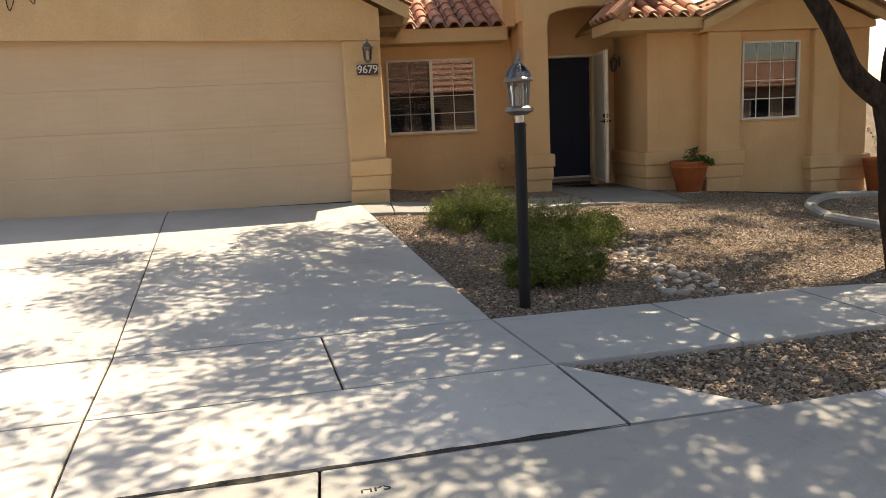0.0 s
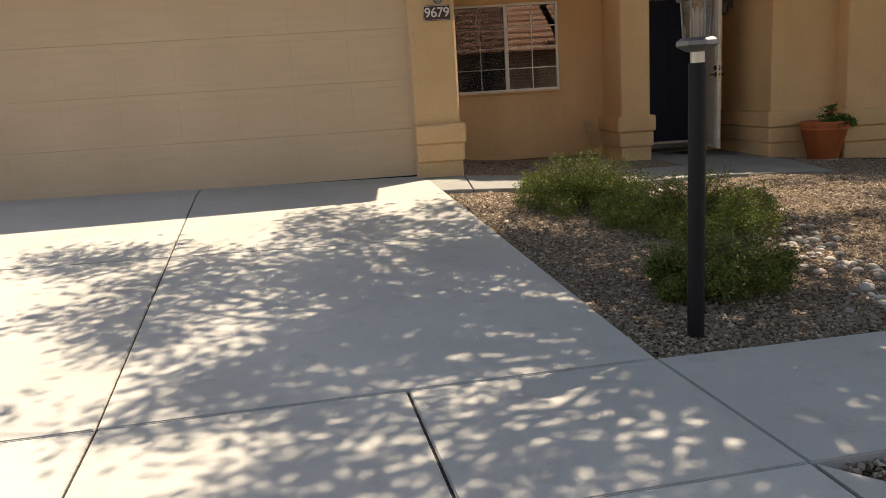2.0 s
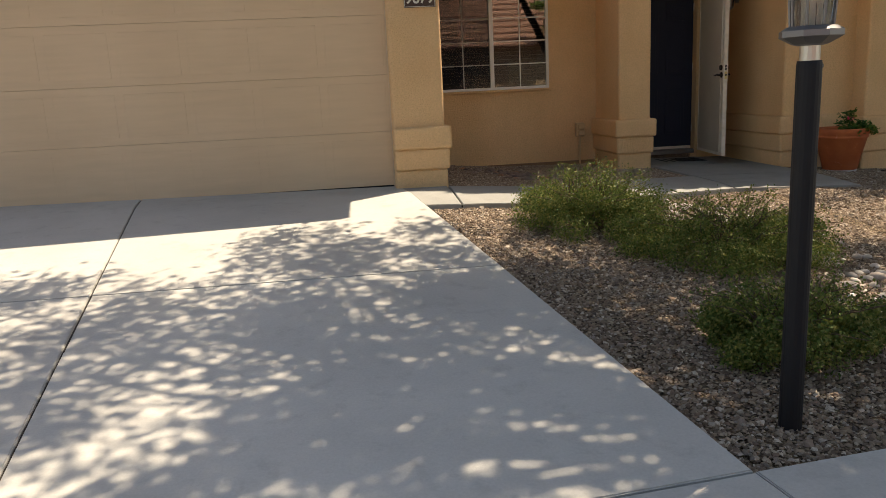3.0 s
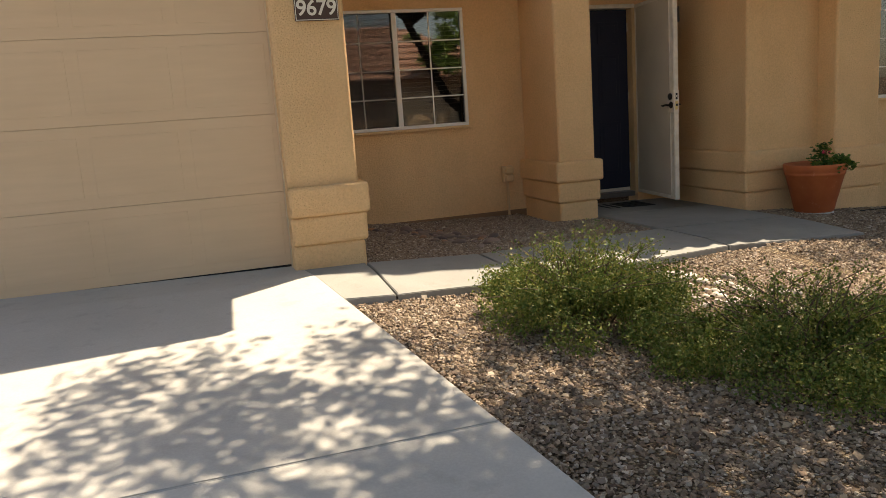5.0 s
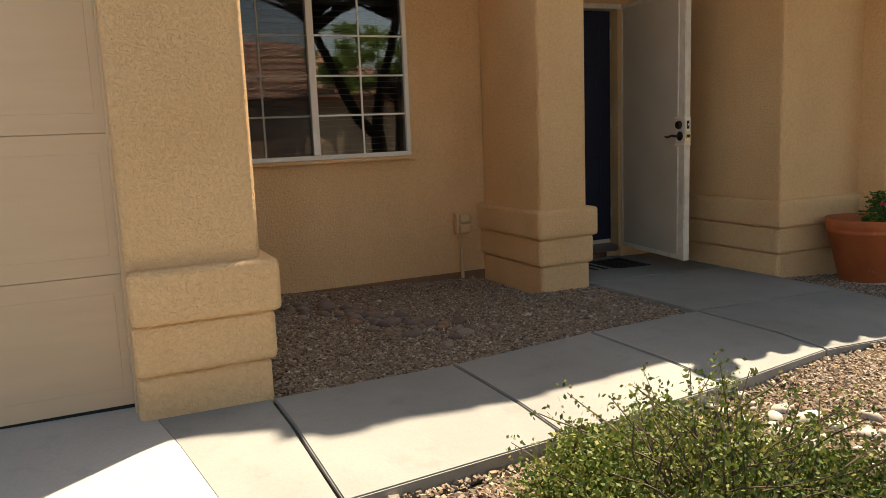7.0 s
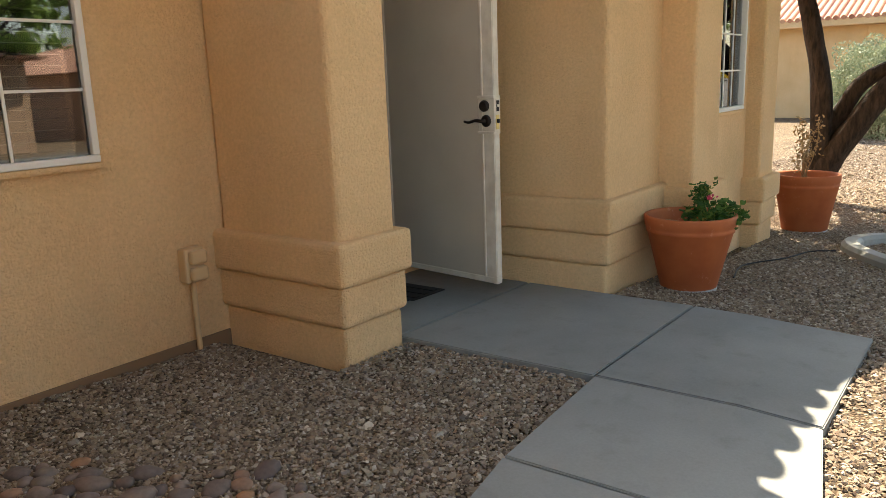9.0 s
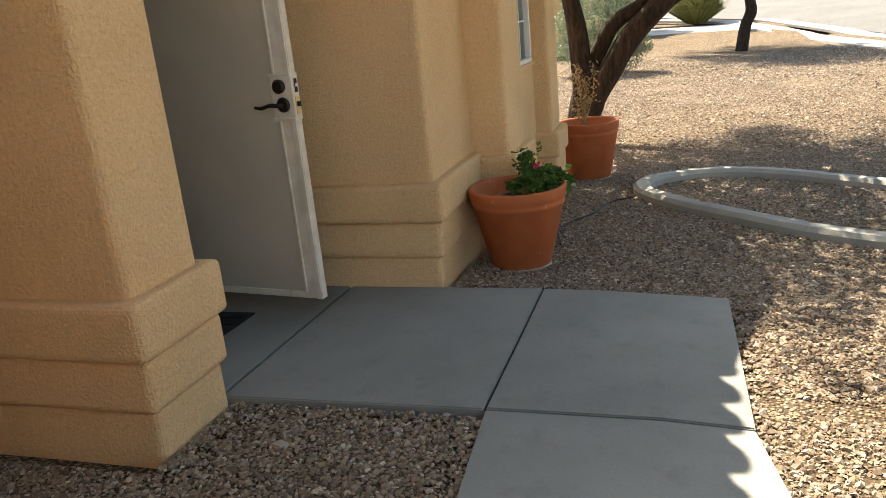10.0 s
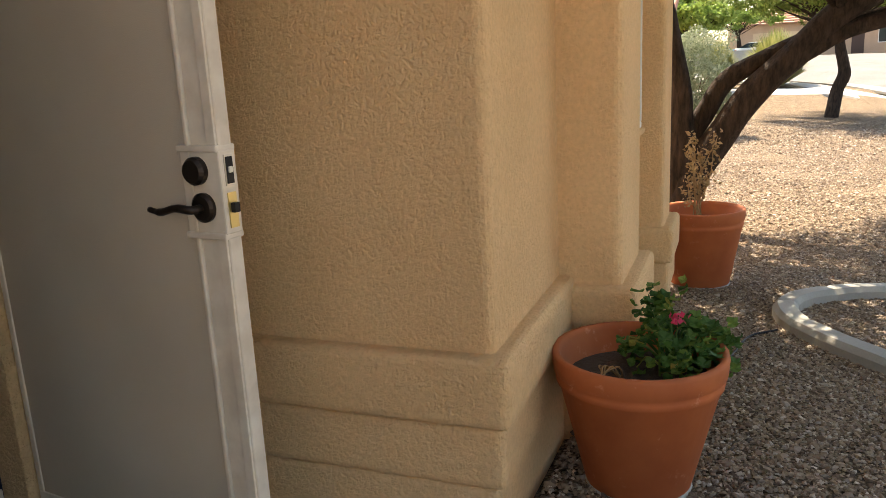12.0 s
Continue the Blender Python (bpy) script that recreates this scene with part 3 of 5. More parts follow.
pier("pillar_1", -0.485, 0.0, 0.0, 0.55, 0.0, 2.075, "ochre stucco garage pier with stepped plinth", M_STUCCO, 0.05)
pier("pillar_left", -6.0, -5.4, 0.0, 0.55, 0.05, 2.2, "ochre stucco garage pier at the far jamb")
bm = bmesh.new()
extrude_y(bm, [(-6.0, head(-6.0)), (0.0, head(0.0)), (0.0, 2.45), (-2.95, 3.95), (-6.0, 2.5)], -0.012, 0.25)
wall("wall_garage", bm, "ochre stucco wall above the garage door")
wall("wall_garage_side", boxes((-0.25, -0.015, 0.5, 2.36, -0.3, 2.42)), "ochre stucco side wall of the garage")
wall("wall_garage_far", boxes((-6.0, -5.8, 0.5, 8.0, -0.3, 2.42)), "plain far side wall of the garage")

garage = thing("garage_door", (0, 0, 0), "tan painted sectional garage door, closed, with flush embossed panels", "garage door", kind="structure")
GZ = (0.02, 0.532, 1.055, 1.59, 2.22)
for i, (z0, z1) in enumerate(zip(GZ, GZ[1:])):
    sec = boxes((-5.42, -0.43, 0.17, 0.215, z0 + 0.0008, z1 - 0.0008), bevel=0.0018, seg=1)
    s = part("section", sec, M_GARAGE, garage)
    for c in range(8):
        cx = -5.30 + c * 0.607
        part("raised_panel", boxes((cx, cx + 0.53, 0.1685, 0.173, z0 + 0.07, z1 - 0.07), bevel=0.003, seg=1), M_GARAGE, s)
# added unseen backing that blocks light leaking between the sections
part("back_panel", boxes((-5.5, -0.4, 0.22, 0.25, -0.05, 2.3)), M_GARAGE, garage)
part("weather_seal", boxes((-5.42, -0.43, 0.175, 0.21, -0.03, 0.023)), M_TYRE, garage, "black rubber seal")
part("door_stop", boxes((-0.492, -0.455, 0.10, 0.168, -0.02, 2.09), bevel=0.004), M_GARAGE, garage)

# window wall and its window
W1 = (0.22, 1.645, 0.838, 1.995)
wall("wall_window", boxes((-0.02, W1[0], 2.35, 2.55, -0.35, 2.3), (W1[1], 2.3, 2.35, 2.55, -0.35, 2.3), (W1[0], W1[1], 2.35, 2.55, -0.35, W1[2]), (W1[0], W1[1], 2.35, 2.55, W1[3], 2.3)), "ochre stucco wall around the sliding window")


def window(name, x0, x1, z0, z1, y, label, split, blind):
    w = thing(name, (0, 0, 0), label, "window", kind="structure")
    f = 0.032
    part("window_frame", boxes((x0, x1, y - 0.012, y + 0.06, z0, z0 + f), (x0, x1, y - 0.012, y + 0.06, z1 - f, z1), (x0, x0 + f, y - 0.012, y + 0.06, z0 + f, z1 - f), (x1 - f, x1, y - 0.012, y + 0.06, z0 + f, z1 - f), bevel=0.005), M_FRAME, w)
    cols = [(x0 + f, x1 - f)]
    if split:
        m = (x0 + x1) / 2
        part("mullion", boxes((m - 0.025, m + 0.025, y - 0.008, y + 0.055, z0 + f, z1 - f), bevel=0.005), M_FRAME, w)
        cols = [(x0 + f, m - 0.025), (m + 0.025, x1 - f)]
    for ci, (a, b) in enumerate(cols):
        yy = y + (0.012 if (split and ci == 1) else 0.03)
        p = part("pane", boxes((a, b, yy, yy + 0.004, z0 + f, z1 - f)), M_GLASS, w)
        p.visible_shadow = False
        if split and ci == 0:
            part("insect_screen", boxes((a, b, y - 0.004, y - 0.002, z0 + f, z1 - f)), M_MESH, w, "fine dark insect screen").visible_shadow = False
        nc = 2 if split else 4
        for i in range(1, nc):
            xx = a + (b - a) * i / nc
            part("muntin", boxes((xx - 0.006, xx + 0.006, yy - 0.008, yy - 0.001, z0 + f, z1 - f)), M_FRAME, w)
        for i in range(1, 4):
            zz = z0 + f + (z1 - z0 - 2 * f) * i / 4
            part("muntin", boxes((a, b, yy - 0.0085, yy - 0.0015, zz - 0.006, zz + 0.006)), M_FRAME, w)
    part("window_sill", boxes((x0 - 0.01, x1 + 0.01, y - 0.03, y + 0.02, z0 - 0.028, z0 - 0.001), bevel=0.008), M_STUCCO, w)
    if blind:
        bl = thing("window_blind", (0, 0, 0), "lowered grey horizontal slat blind behind the glass", "blind")
        zz = z0 + 0.05
        while zz < z1 - 0.03:
            bm = boxes((x0 + 0.04, x1 - 0.04, y + 0.13, y + 0.17, zz, zz + 0.003))
            part("slat", bm, M_BLIND, bl)
            zz += 0.045
        part("headrail", boxes((x0 + 0.03, x1 - 0.03, y + 0.125, y + 0.175, z1 - 0.06, z1 - 0.01)), M_BLIND, bl)
    # added box behind the glass, coloured near-black in place of room shade
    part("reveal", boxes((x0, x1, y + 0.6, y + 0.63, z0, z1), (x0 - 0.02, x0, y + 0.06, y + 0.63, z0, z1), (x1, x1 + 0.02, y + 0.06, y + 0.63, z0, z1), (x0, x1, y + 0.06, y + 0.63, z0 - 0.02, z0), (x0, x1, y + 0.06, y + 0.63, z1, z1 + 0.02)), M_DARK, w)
    return w


foot = thing("foundation_strip", (0, 0, 0), "dusty brown weep strip along the stucco wall's foot", "trim", kind="structure")
part("strip", boxes((0.0, 2.24, 2.338, 2.356, -0.30, -0.088), bevel=0.004), M_STRIP, foot)
window("window_1", *W1, 2.335, "white vinyl sliding window with grilles and a drawn blind", True, True)

# entry tower
pier("pillar_2", 2.25, 2.64, 1.53, 2.35, -0.125, 4.3, "ochre stucco entry pier with stepped plinth")
arch = [(3.1, 5.16), (2.2, 4.66), (2.2, 2.43), (2.645, 2.43), (2.645, 2.47)]
for i in range(13):
    a = math.pi * (1 - i / 12)
    arch.append((3.33 + 0.68 * math.cos(a), 2.47 + 0.165 * math.sin(a)))
arch += [(4.02, 2.43), (4.9, 2.43), (4.9, 4.17)]
wall("wall_entry_arch", extrude_y(bmesh.new(), arch, 1.535, 1.82), "ochre stucco entry wall with a shallow arched opening")
D0, D1 = 2.72, 3.645
wall("wall_door", boxes((2.6, D0, 2.42, 2.62, -0.3, 2.9), (D1, 4.0, 2.42, 2.62, -0.3, 2.9), (D0, D1, 2.42, 2.62, 1.995, 2.9)), "ochre stucco wall around the front door")
tagged(obj("ceiling", boxes((2.3, 4.3, 1.8, 2.7, 2.72, 2.8)), M_STUCCO), "ochre stucco entry porch ceiling", "ceiling", kind="structure")
wall("wall_tower_back", boxes((2.0, 2.2, 1.82, 5.0, 2.4, 4.5), (4.7, 4.9, 1.82, 5.0, 2.4, 4.15), (2.0, 4.9, 5.0, 5.2, -0.3, 4.15)), "ochre stucco upper tower walls")

frame1 = thing("door_frame", (0, 0, 0), "tan painted entry door frame with threshold", "door frame", kind="structure")
part("jamb", boxes((D0, D0 + 0.04, 2.405, 2.56, -0.06, 1.95), bevel=0.004), M_FASCIA, frame1)
part("jamb", boxes((D1 - 0.04, D1, 2.405, 2.56, -0.06, 1.95), bevel=0.004), M_FASCIA, frame1)
part("head_jamb", boxes((D0, D1, 2.405, 2.56, 1.95, 1.992), bevel=0.004), M_WHITE, frame1)
part("threshold", boxes((D0 + 0.04, D1 - 0.04, 2.40, 2.6, -0.09, -0.035), bevel=0.01), M_PEWTER, frame1)


def front_door():
    d = thing("front_door", (D0 + 0.045, 2.50, -0.03), "closed navy blue panelled front door behind the screen door", "door")
    w, h = D1 - D0 - 0.09, 1.975
    part("door_leaf", boxes((0, w, 0, 0.044, 0, h), bevel=0.003, seg=1), M_NAVY, d)
    for x0, x1 in ((0.11, w / 2 - 0.05), (w / 2 + 0.05, w - 0.11)):
        for z0, z1 in ((0.2, 0.78), (0.95, 1.5), (1.62, 1.85)):
            part("panel", boxes((x0, x1, -0.008, 0.002, z0, z1), (x0 + 0.04, x1 - 0.04, -0.014, -0.006, z0 + 0.04, z1 - 0.04), bevel=0.004, seg=1), M_NAVY, d)
    for z in (0.22, 1.0, 1.74):
        part("hinge", boxes((w - 0.004, w + 0.012, -0.012, 0.004, z, z + 0.09), bevel=0.004), M_STEEL, d, "worn steel hinge")
    part("sweep", boxes((0.01, w - 0.01, -0.010, 0.0, 0.0, 0.035), bevel=0.003), M_WHITE, d, "pale door sweep")


front_door()

# right wing
B3 = -0.155
wall("wall_right", boxes((4.003, 4.9, 1.05, 1.25, -0.45, 2.32), (6.9, 7.6, 1.05, 1.25, -0.6, 2.32), (4.0, 4.2, 1.047, 2.5, -0.45, 2.42), (7.4, 7.6, 1.25, 9, -0.7, 2.32), bevel=0.025, seg=3), "ochre stucco wall of the right wing")
plinth = thing("wall_plinth", (0, 0, 0), "stepped ochre stucco plinth bands round the wing's foot", "wall", kind="structure")
tiered(plinth, M_STUCCO, 4.0, 4.86, 1.05, 2.41, B3)
plinth = thing("wall_plinth", (0, 0, 0), "stepped ochre stucco plinth at the wing's end", "wall", kind="structure")
tiered(plinth, M_STUCCO, 6.9, 7.6, 1.05, 2.0, -0.35)
W2 = (5.44, 6.375, 0.822, 1.975)
wall("wall_bay", boxes((5.3, W2[0], 0.955, 1.2, -0.5, 2.3), (W2[1], 6.6, 0.955, 1.2, -0.5, 2.3), (W2[0], W2[1], 0.955, 1.2, -0.5, W2[2]), (W2[0], W2[1], 0.955, 1.2, W2[3], 2.3)), "ochre stucco bay wall around the grid window")
window("window_2", *W2, 0.94, "white vinyl window with a four by four grille", False, True)
pier("pillar_3", 4.84, 5.375, 0.82, 1.1, -0.185, 2.12, "ochre stucco bay pilaster with stepped plinth beside a pot")
pier("pillar_4", 6.54, 6.97, 0.82, 1.1, -0.32, 2.12, "ochre stucco bay pilaster with stepped plinth")
gable = [(4.84, 2.12), (6.97, 2.12), (7.5, 2.12), (7.5, 2.2), (6.1, 2.83), (4.7, 2.22), (4.7, 2.12)]
wall("wall_gable", extrude_y(bmesh.new(), gable, 0.80, 1.1), "ochre stucco gable with header band over the bay window")

# ---- roofs ----
TILE_MESH = bpy.data.meshes.new("roof_tile")
_b = bmesh.new()
prof = [(-0.11, 0.0)] + [(-0.085 * math.cos(math.pi * i / 6), 0.012 + 0.075 * math.sin(math.pi * i / 6)) for i in range(7)] + [(0.11, 0.0)]
for s, taper in ((0.0, 1.0), (0.40, 0.86)):
    for px, pz in prof:
        _b.verts.new((px * taper, s, pz * taper))
    for px, pz in prof:
        _b.verts.new((px * taper * 0.9, s, pz * taper * 0.82 - 0.012))
_b.verts.ensure_lookup_table()
N = len(prof)
for i in range(N - 1):
    _b.faces.new([_b.verts[i], _b.verts[i + 1], _b.verts[2 * N + i + 1], _b.verts[2 * N + i]])
    _b.faces.new([_b.verts[N + i + 1], _b.verts[N + i], _b.verts[i], _b.verts[i + 1]][::-1])
bmesh.ops.recalc_face_normals(_b, faces=_b.faces)
_b.to_mesh(TILE_MESH)
_b.free()
TILE_MESH.materials.append(M_TILE)


def tiles(parent, origin, along, upslope, n_along, n_up, keep=None, pitch=0.225, step=0.33):
    """Rows of barrel tiles: origin at the eave, along the eave and up the slope."""
    a, u = Vector(along).normalized(), Vector(upslope).normalized()
    nrm = a.cross(u)
    if nrm.z < 0:
        nrm = -nrm
    rng = random.Random(len(parent.name) + n_along)
    for j in range(n_up):
        for i in range(n_along):
            p = Vector(origin) + a * (pitch * (i + 0.5)) + u * (step * j) + nrm * 0.02
            if keep and not keep(p):
                continue
            o = new("roof_tile", TILE_MESH)
            o.parent = parent
            m = Matrix((a, u, nrm)).transposed().to_4x4()
            o.matrix_world = Matrix.Translation(p) @ m @ pose(0, 0, 0.006 * rng.random(), -3 + rng.random(), rng.uniform(-1.5, 1.5), rng.uniform(-1.5, 1.5))


roof_g = thing("roof_garage", (0, 0, 0), "clay barrel tile garage roof with tan eave boards", "roof", kind="structure")


def slab4(p, q, r, s, thick):
    """A thin slab from four corners, thickened downwards."""
    bm = bmesh.new()
    top = [bm.verts.new(v) for v in (p, q, r, s)]
    bot = [bm.verts.new(Vector(v) - Vector((0, 0, thick))) for v in (p, q, r, s)]
    bm.faces.new(top)
    bm.faces.new(bot[::-1])
    for i in range(4):
        bm.faces.new([bot[i], bot[(i + 1) % 4], top[(i + 1) % 4], top[i]])
    bmesh.ops.recalc_face_normals(bm, faces=bm.faces)
    return bm


GE = 2.40
part("decking", slab4((0.33, -0.28, GE), (0.33, 8, GE), (-2.95, 8, 4.1), (-2.95, -0.28, 4.1), 0.04), M_SOFFIT, roof_g, "brown wood decking")
part("decking", slab4((-6.46, -0.28, GE), (-6.46, 8, GE), (-2.95, 8, 4.1), (-2.95, -0.28, 4.1), 0.04), M_SOFFIT, roof_g)
part("fascia", slab4((0.33, -0.28, GE + 0.03), (0.36, -0.28, GE + 0.03), (0.36, 2.0, GE + 0.03), (0.33, 2.0, GE + 0.03), 0.15), M_FASCIA, roof_g)
part("rake_board", slab4((0.36, -0.31, GE + 0.03), (0.36, -0.28, GE + 0.03), (-2.95, -0.28, 4.13), (-2.95, -0.31, 4.13), 0.16), M_FASCIA, roof_g)
for k in range(4):
    part("rafter_tail", boxes((0.0, 0.33, 0.25 + k * 0.55, 0.30 + k * 0.55, 2.26, 2.40)), M_SOFFIT, roof_g, "brown wood rafter tail")
tiles(roof_g, (0.39, -0.3, GE + 0.04), (0, 1, 0), (-3.41, 0, 1.7), 10, 3)

roof_w = thing("roof_window", (0, 0, 0), "red clay barrel tile roof slope over the window wall", "roof", kind="structure")
part("decking", slab4((0.0, 1.86, 2.40), (2.09, 1.86, 2.40), (2.09, 5.0, 3.85), (0.0, 5.0, 3.85), 0.05), M_SOFFIT, roof_w)
part("fascia", boxes((0.0, 2.085, 1.83, 1.865, 2.20, 2.41), bevel=0.01), M_FASCIA, roof_w)
part("soffit", boxes((0.0, 2.085, 1.865, 2.35, 2.20, 2.23)), M_FASCIA, roof_w)
tiles(roof_w, (0.02, 1.78, 2.40), (1, 0, 0), (0, 3.14, 1.45), 9, 7)

roof_r = thing("roof_wing", (0, 0, 0), "clay barrel tile roof over the right wing with tan fascia", "roof", kind="structure")
part("decking", slab4((3.35, 0.58, 2.30), (4.75, 0.58, 2.30), (4.75, 4.0, 3.9), (4.95, 4.0, 3.9), 0.05), M_SOFFIT, roof_r)
part("decking", slab4((3.35, 0.58, 2.30), (4.95, 4.0, 3.9), (4.95, 4.6, 3.9), (3.35, 4.6, 2.3), 0.05), M_SOFFIT, roof_r)
part("decking", slab4((4.75, 3.2, 3.5), (7.9, 3.2, 3.5), (7.9, 9, 4.2), (4.75, 9, 4.2), 0.05), M_SOFFIT, roof_r)
part("fascia", boxes((3.35, 4.72, 0.56, 0.595, 2.145, 2.31), bevel=0.01), M_FASCIA, roof_r)
part("fascia", boxes((3.32, 3.355, 0.56, 1.53, 2.145, 2.31), bevel=0.01), M_FASCIA, roof_r)
part("soffit", boxes((3.35, 4.72, 0.595, 1.06, 2.15, 2.18), (3.355, 4.0, 1.06, 1.53, 2.15, 2.18)), M_FASCIA, roof_r)
tiles(roof_r, (3.33, 0.575, 2.30), (1, 0, 0), (0, 3.52, 1.6), 6, 5, keep=lambda p: p.x > 3.4 + (p.y - 0.58) * 0.45)
tiles(roof_r, (3.31, 1.5, 2.31), (0, -1, 0), (1.6, 0, 1.6), 5, 3, keep=lambda p: p.x < 3.35 + (p.y - 0.4) * 0.5)
for sx, xe in ((1, 4.62), (-1, 7.58)):
    part("rake_board", slab4((xe, 0.50, 2.24), (xe, 0.55, 2.24), (6.1, 0.55, 2.93), (6.1, 0.50, 2.93), 0.13), M_FASCIA, roof_r)
    part("decking", slab4((xe, 0.52, 2.27), (xe, 5, 2.27), (6.1, 5, 2.95), (6.1, 0.52, 2.95), 0.04), M_SOFFIT, roof_r)
    tiles(roof_r, (xe - sx * 0.05, 0.5, 2.28), (0, 1, 0), (sx * 1.48, 0, 0.69), 4, 5)

hip_cap = bmesh.new()
tube(hip_cap, [(3.40, 0.53, 2.36), (4.0, 1.5, 2.86)], [0.105, 0.09], 12)
part("hip_cap", hip_cap, M_TILE, roof_r, "rounded clay hip cap", True)
roof_t = thing("roof_tower", (0, 0, 0), "clay barrel tile edge on the entry tower", "roof", kind="structure")
for sx, xe, ze in ((1, 1.95, 4.57), (-1, 5.0, 4.16)):
    run, rise = abs(3.1 - xe), 5.2 - ze
    part("decking", slab4((xe, 1.46, ze), (xe, 5.3, ze), (3.1, 5.3, 5.2), (3.1, 1.46, 5.2), 0.05), M_SOFFIT, roof_t)
    tiles(roof_t, (xe, 1.42, ze + 0.01), (0, 1, 0), (sx * run, 0, rise), 2, int(math.hypot(run, rise) / 0.33) + 1)
tube(ridge_cap := bmesh.new(), [(3.1, 1.42, 5.22), (3.1, 5.3, 5.22)], [0.1, 0.1], 12)
part("ridge_cap", ridge_cap, M_TILE, roof_t, "rounded clay ridge cap", True)


# ---- entry things ----
def security_door():
    d = thing("security_door", (3.66, 2.40, -0.05), "open white steel security screen door with perforated panel", "door", rz=-97.5)
    # closed it would lie along -x; local x runs from hinge to latch edge
    w, h = 0.90, 2.03
    fr = boxes((0, w, -0.02, 0.02, 0, 0.035), (0, w, -0.02, 0.02, h - 0.035, h), (0, 0.022, -0.02, 0.02, 0.035, h - 0.035), (w - 0.085, w, -0.02, 0.02, 0.035, h - 0.035), bevel=0.004)
    part("door_frame", fr, M_WHITE, d)
    for s in (-1, 1):
        part("bead", boxes((w - 0.094, w - 0.083, s * 0.022 - 0.006, s * 0.022 + 0.006, 0.035, h - 0.035), bevel=0.003), M_WHITE, d)
        part("edge_strip", boxes((w - 0.03, w - 0.004, s * 0.022 - 0.003, s * 0.022 + 0.003, 0.0, h), bevel=0.002), M_WHITE, d)
    part("screen_panel", boxes((0.02, w - 0.08, -0.015, 0.015, 0.033, h - 0.033)), M_SCREEN, d, "grey perforated metal panel")
    box_z = 0.885
    lock = part("lock_box", boxes((w - 0.115, w + 0.003, -0.026, 0.026, box_z, box_z + 0.19), bevel=0.004), M_WHITE, d)
    for s in (-1, 1):
        part("deadbolt", lathe_y(0.032, 0.022, w - 0.065, s * 0.026, box_z + 0.145, s), M_BRONZE, lock, "dark bronze deadbolt")
        part("rosette", lathe_y(0.034, 0.014, w - 0.055, s * 0.026, box_z + 0.062, s), M_BRONZE, lock, "dark bronze rosette")
        lever = bmesh.new()
        tube(lever, bend([(w - 0.055, s * 0.03, box_z + 0.062), (w - 0.058, s * 0.065, box_z + 0.062), (w - 0.10, s * 0.072, box_z + 0.066), (w - 0.15, s * 0.07, box_z + 0.055), (w - 0.185, s * 0.07, box_z + 0.06)], 6), [0.010] * 12 + [0.009] * 8 + [0.007] * 5, 8)
        part("lever", lever, M_BRONZE, lock, "dark bronze lever handle", True)
    for z0 in (box_z - 0.012, box_z + 0.186):
        part("lock_flange", boxes((w - 0.122, w + 0.001, -0.030, 0.030, z0, z0 + 0.016), bevel=0.004), M_WHITE, lock)
    part("bolt_plate", boxes((w + 0.003, w + 0.006, -0.013, 0.013, box_z + 0.11, box_z + 0.18)), M_STEEL, lock, "steel bolt plate")
    part("bolt", boxes((w + 0.005, w + 0.008, -0.010, 0.010, box_z + 0.115, box_z + 0.175)), M_BLACK, lock, "black bolt pocket")
    part("keeper", boxes((w + 0.007, w + 0.012, -0.006, 0.006, box_z + 0.139, box_z + 0.153), bevel=0.002), M_SIGNFG, lock)
    part("latch_plate", boxes((w + 0.003, w + 0.006, -0.013, 0.013, box_z + 0.015, box_z + 0.095)), M_BRASS, lock, "brass latch plate")
    part("latch", boxes((w + 0.005, w + 0.018, -0.008, 0.008, box_z + 0.05, box_z + 0.072)), M_BLACK, lock)
    for z in (0.25, 1.0, 1.75):
        part("hinge", boxes((-0.022, 0.012, 0.012, 0.034, z, z + 0.1), bevel=0.006), M_WHITE, d)
    return d


def lathe_y(r, depth, x, y, z, s):
    bm = lathe(bmesh.new(), [(r, 0), (r, depth * 0.6), (r * 0.8, depth)], 20)
    bmesh.ops.rotate(bm, verts=bm.verts, cent=(0, 0, 0), matrix=Matrix.Rotation(radians(-90 if s > 0 else 90), 3, "X"))
    bmesh.ops.translate(bm, verts=bm.verts, vec=(x, y, z))
    return bm


security_door()
mat1 = thing("doormat", (3.13, 2.12, -0.15), "black rubber doormat before the open front door", "doormat")
part("mat_body", boxes((-0.42, 0.42, -0.2, 0.2, 0, 0.012), bevel=0.004), M_RUBBER, mat1)
for i in range(9):
    part("rib", boxes((-0.38 + i * 0.09, -0.34 + i * 0.09, -0.17, 0.17, 0.011, 0.017)), M_RUBBER, mat1)

plaque = thing("house_number", (-0.181, -0.012, 1.702), "dark brown house number plaque with cream digits 9679", "sign")
part("plate", boxes((-0.142, 0.142, -0.018, 0.0, -0.076, 0.076), bevel=0.004), M_SIGN, plaque)
part("rim", boxes((-0.138, 0.138, -0.021, -0.017, -0.072, -0.068), (-0.138, 0.138, -0.021, -0.017, 0.068, 0.072), (-0.138, -0.134, -0.021, -0.017, -0.068, 0.068), (0.134, 0.138, -0.021, -0.017, -0.068, 0.068)), M_SIGNFG, plaque)
for i, ch in enumerate("9679"):
    cu = bpy.data.curves.new("digit", "FONT")
    cu.body, cu.size, cu.extrude, cu.align_x, cu.align_y = ch, 0.135, 0.002, "CENTER", "CENTER"
    o = new("digit", cu)
    o.parent = plaque
    o.matrix_basis = pose(-0.098 + i * 0.065, -0.021, 0.0, 90, 0, 0)
    cu.offset = 0.002
    cu.materials.append(M_SIGNFG)


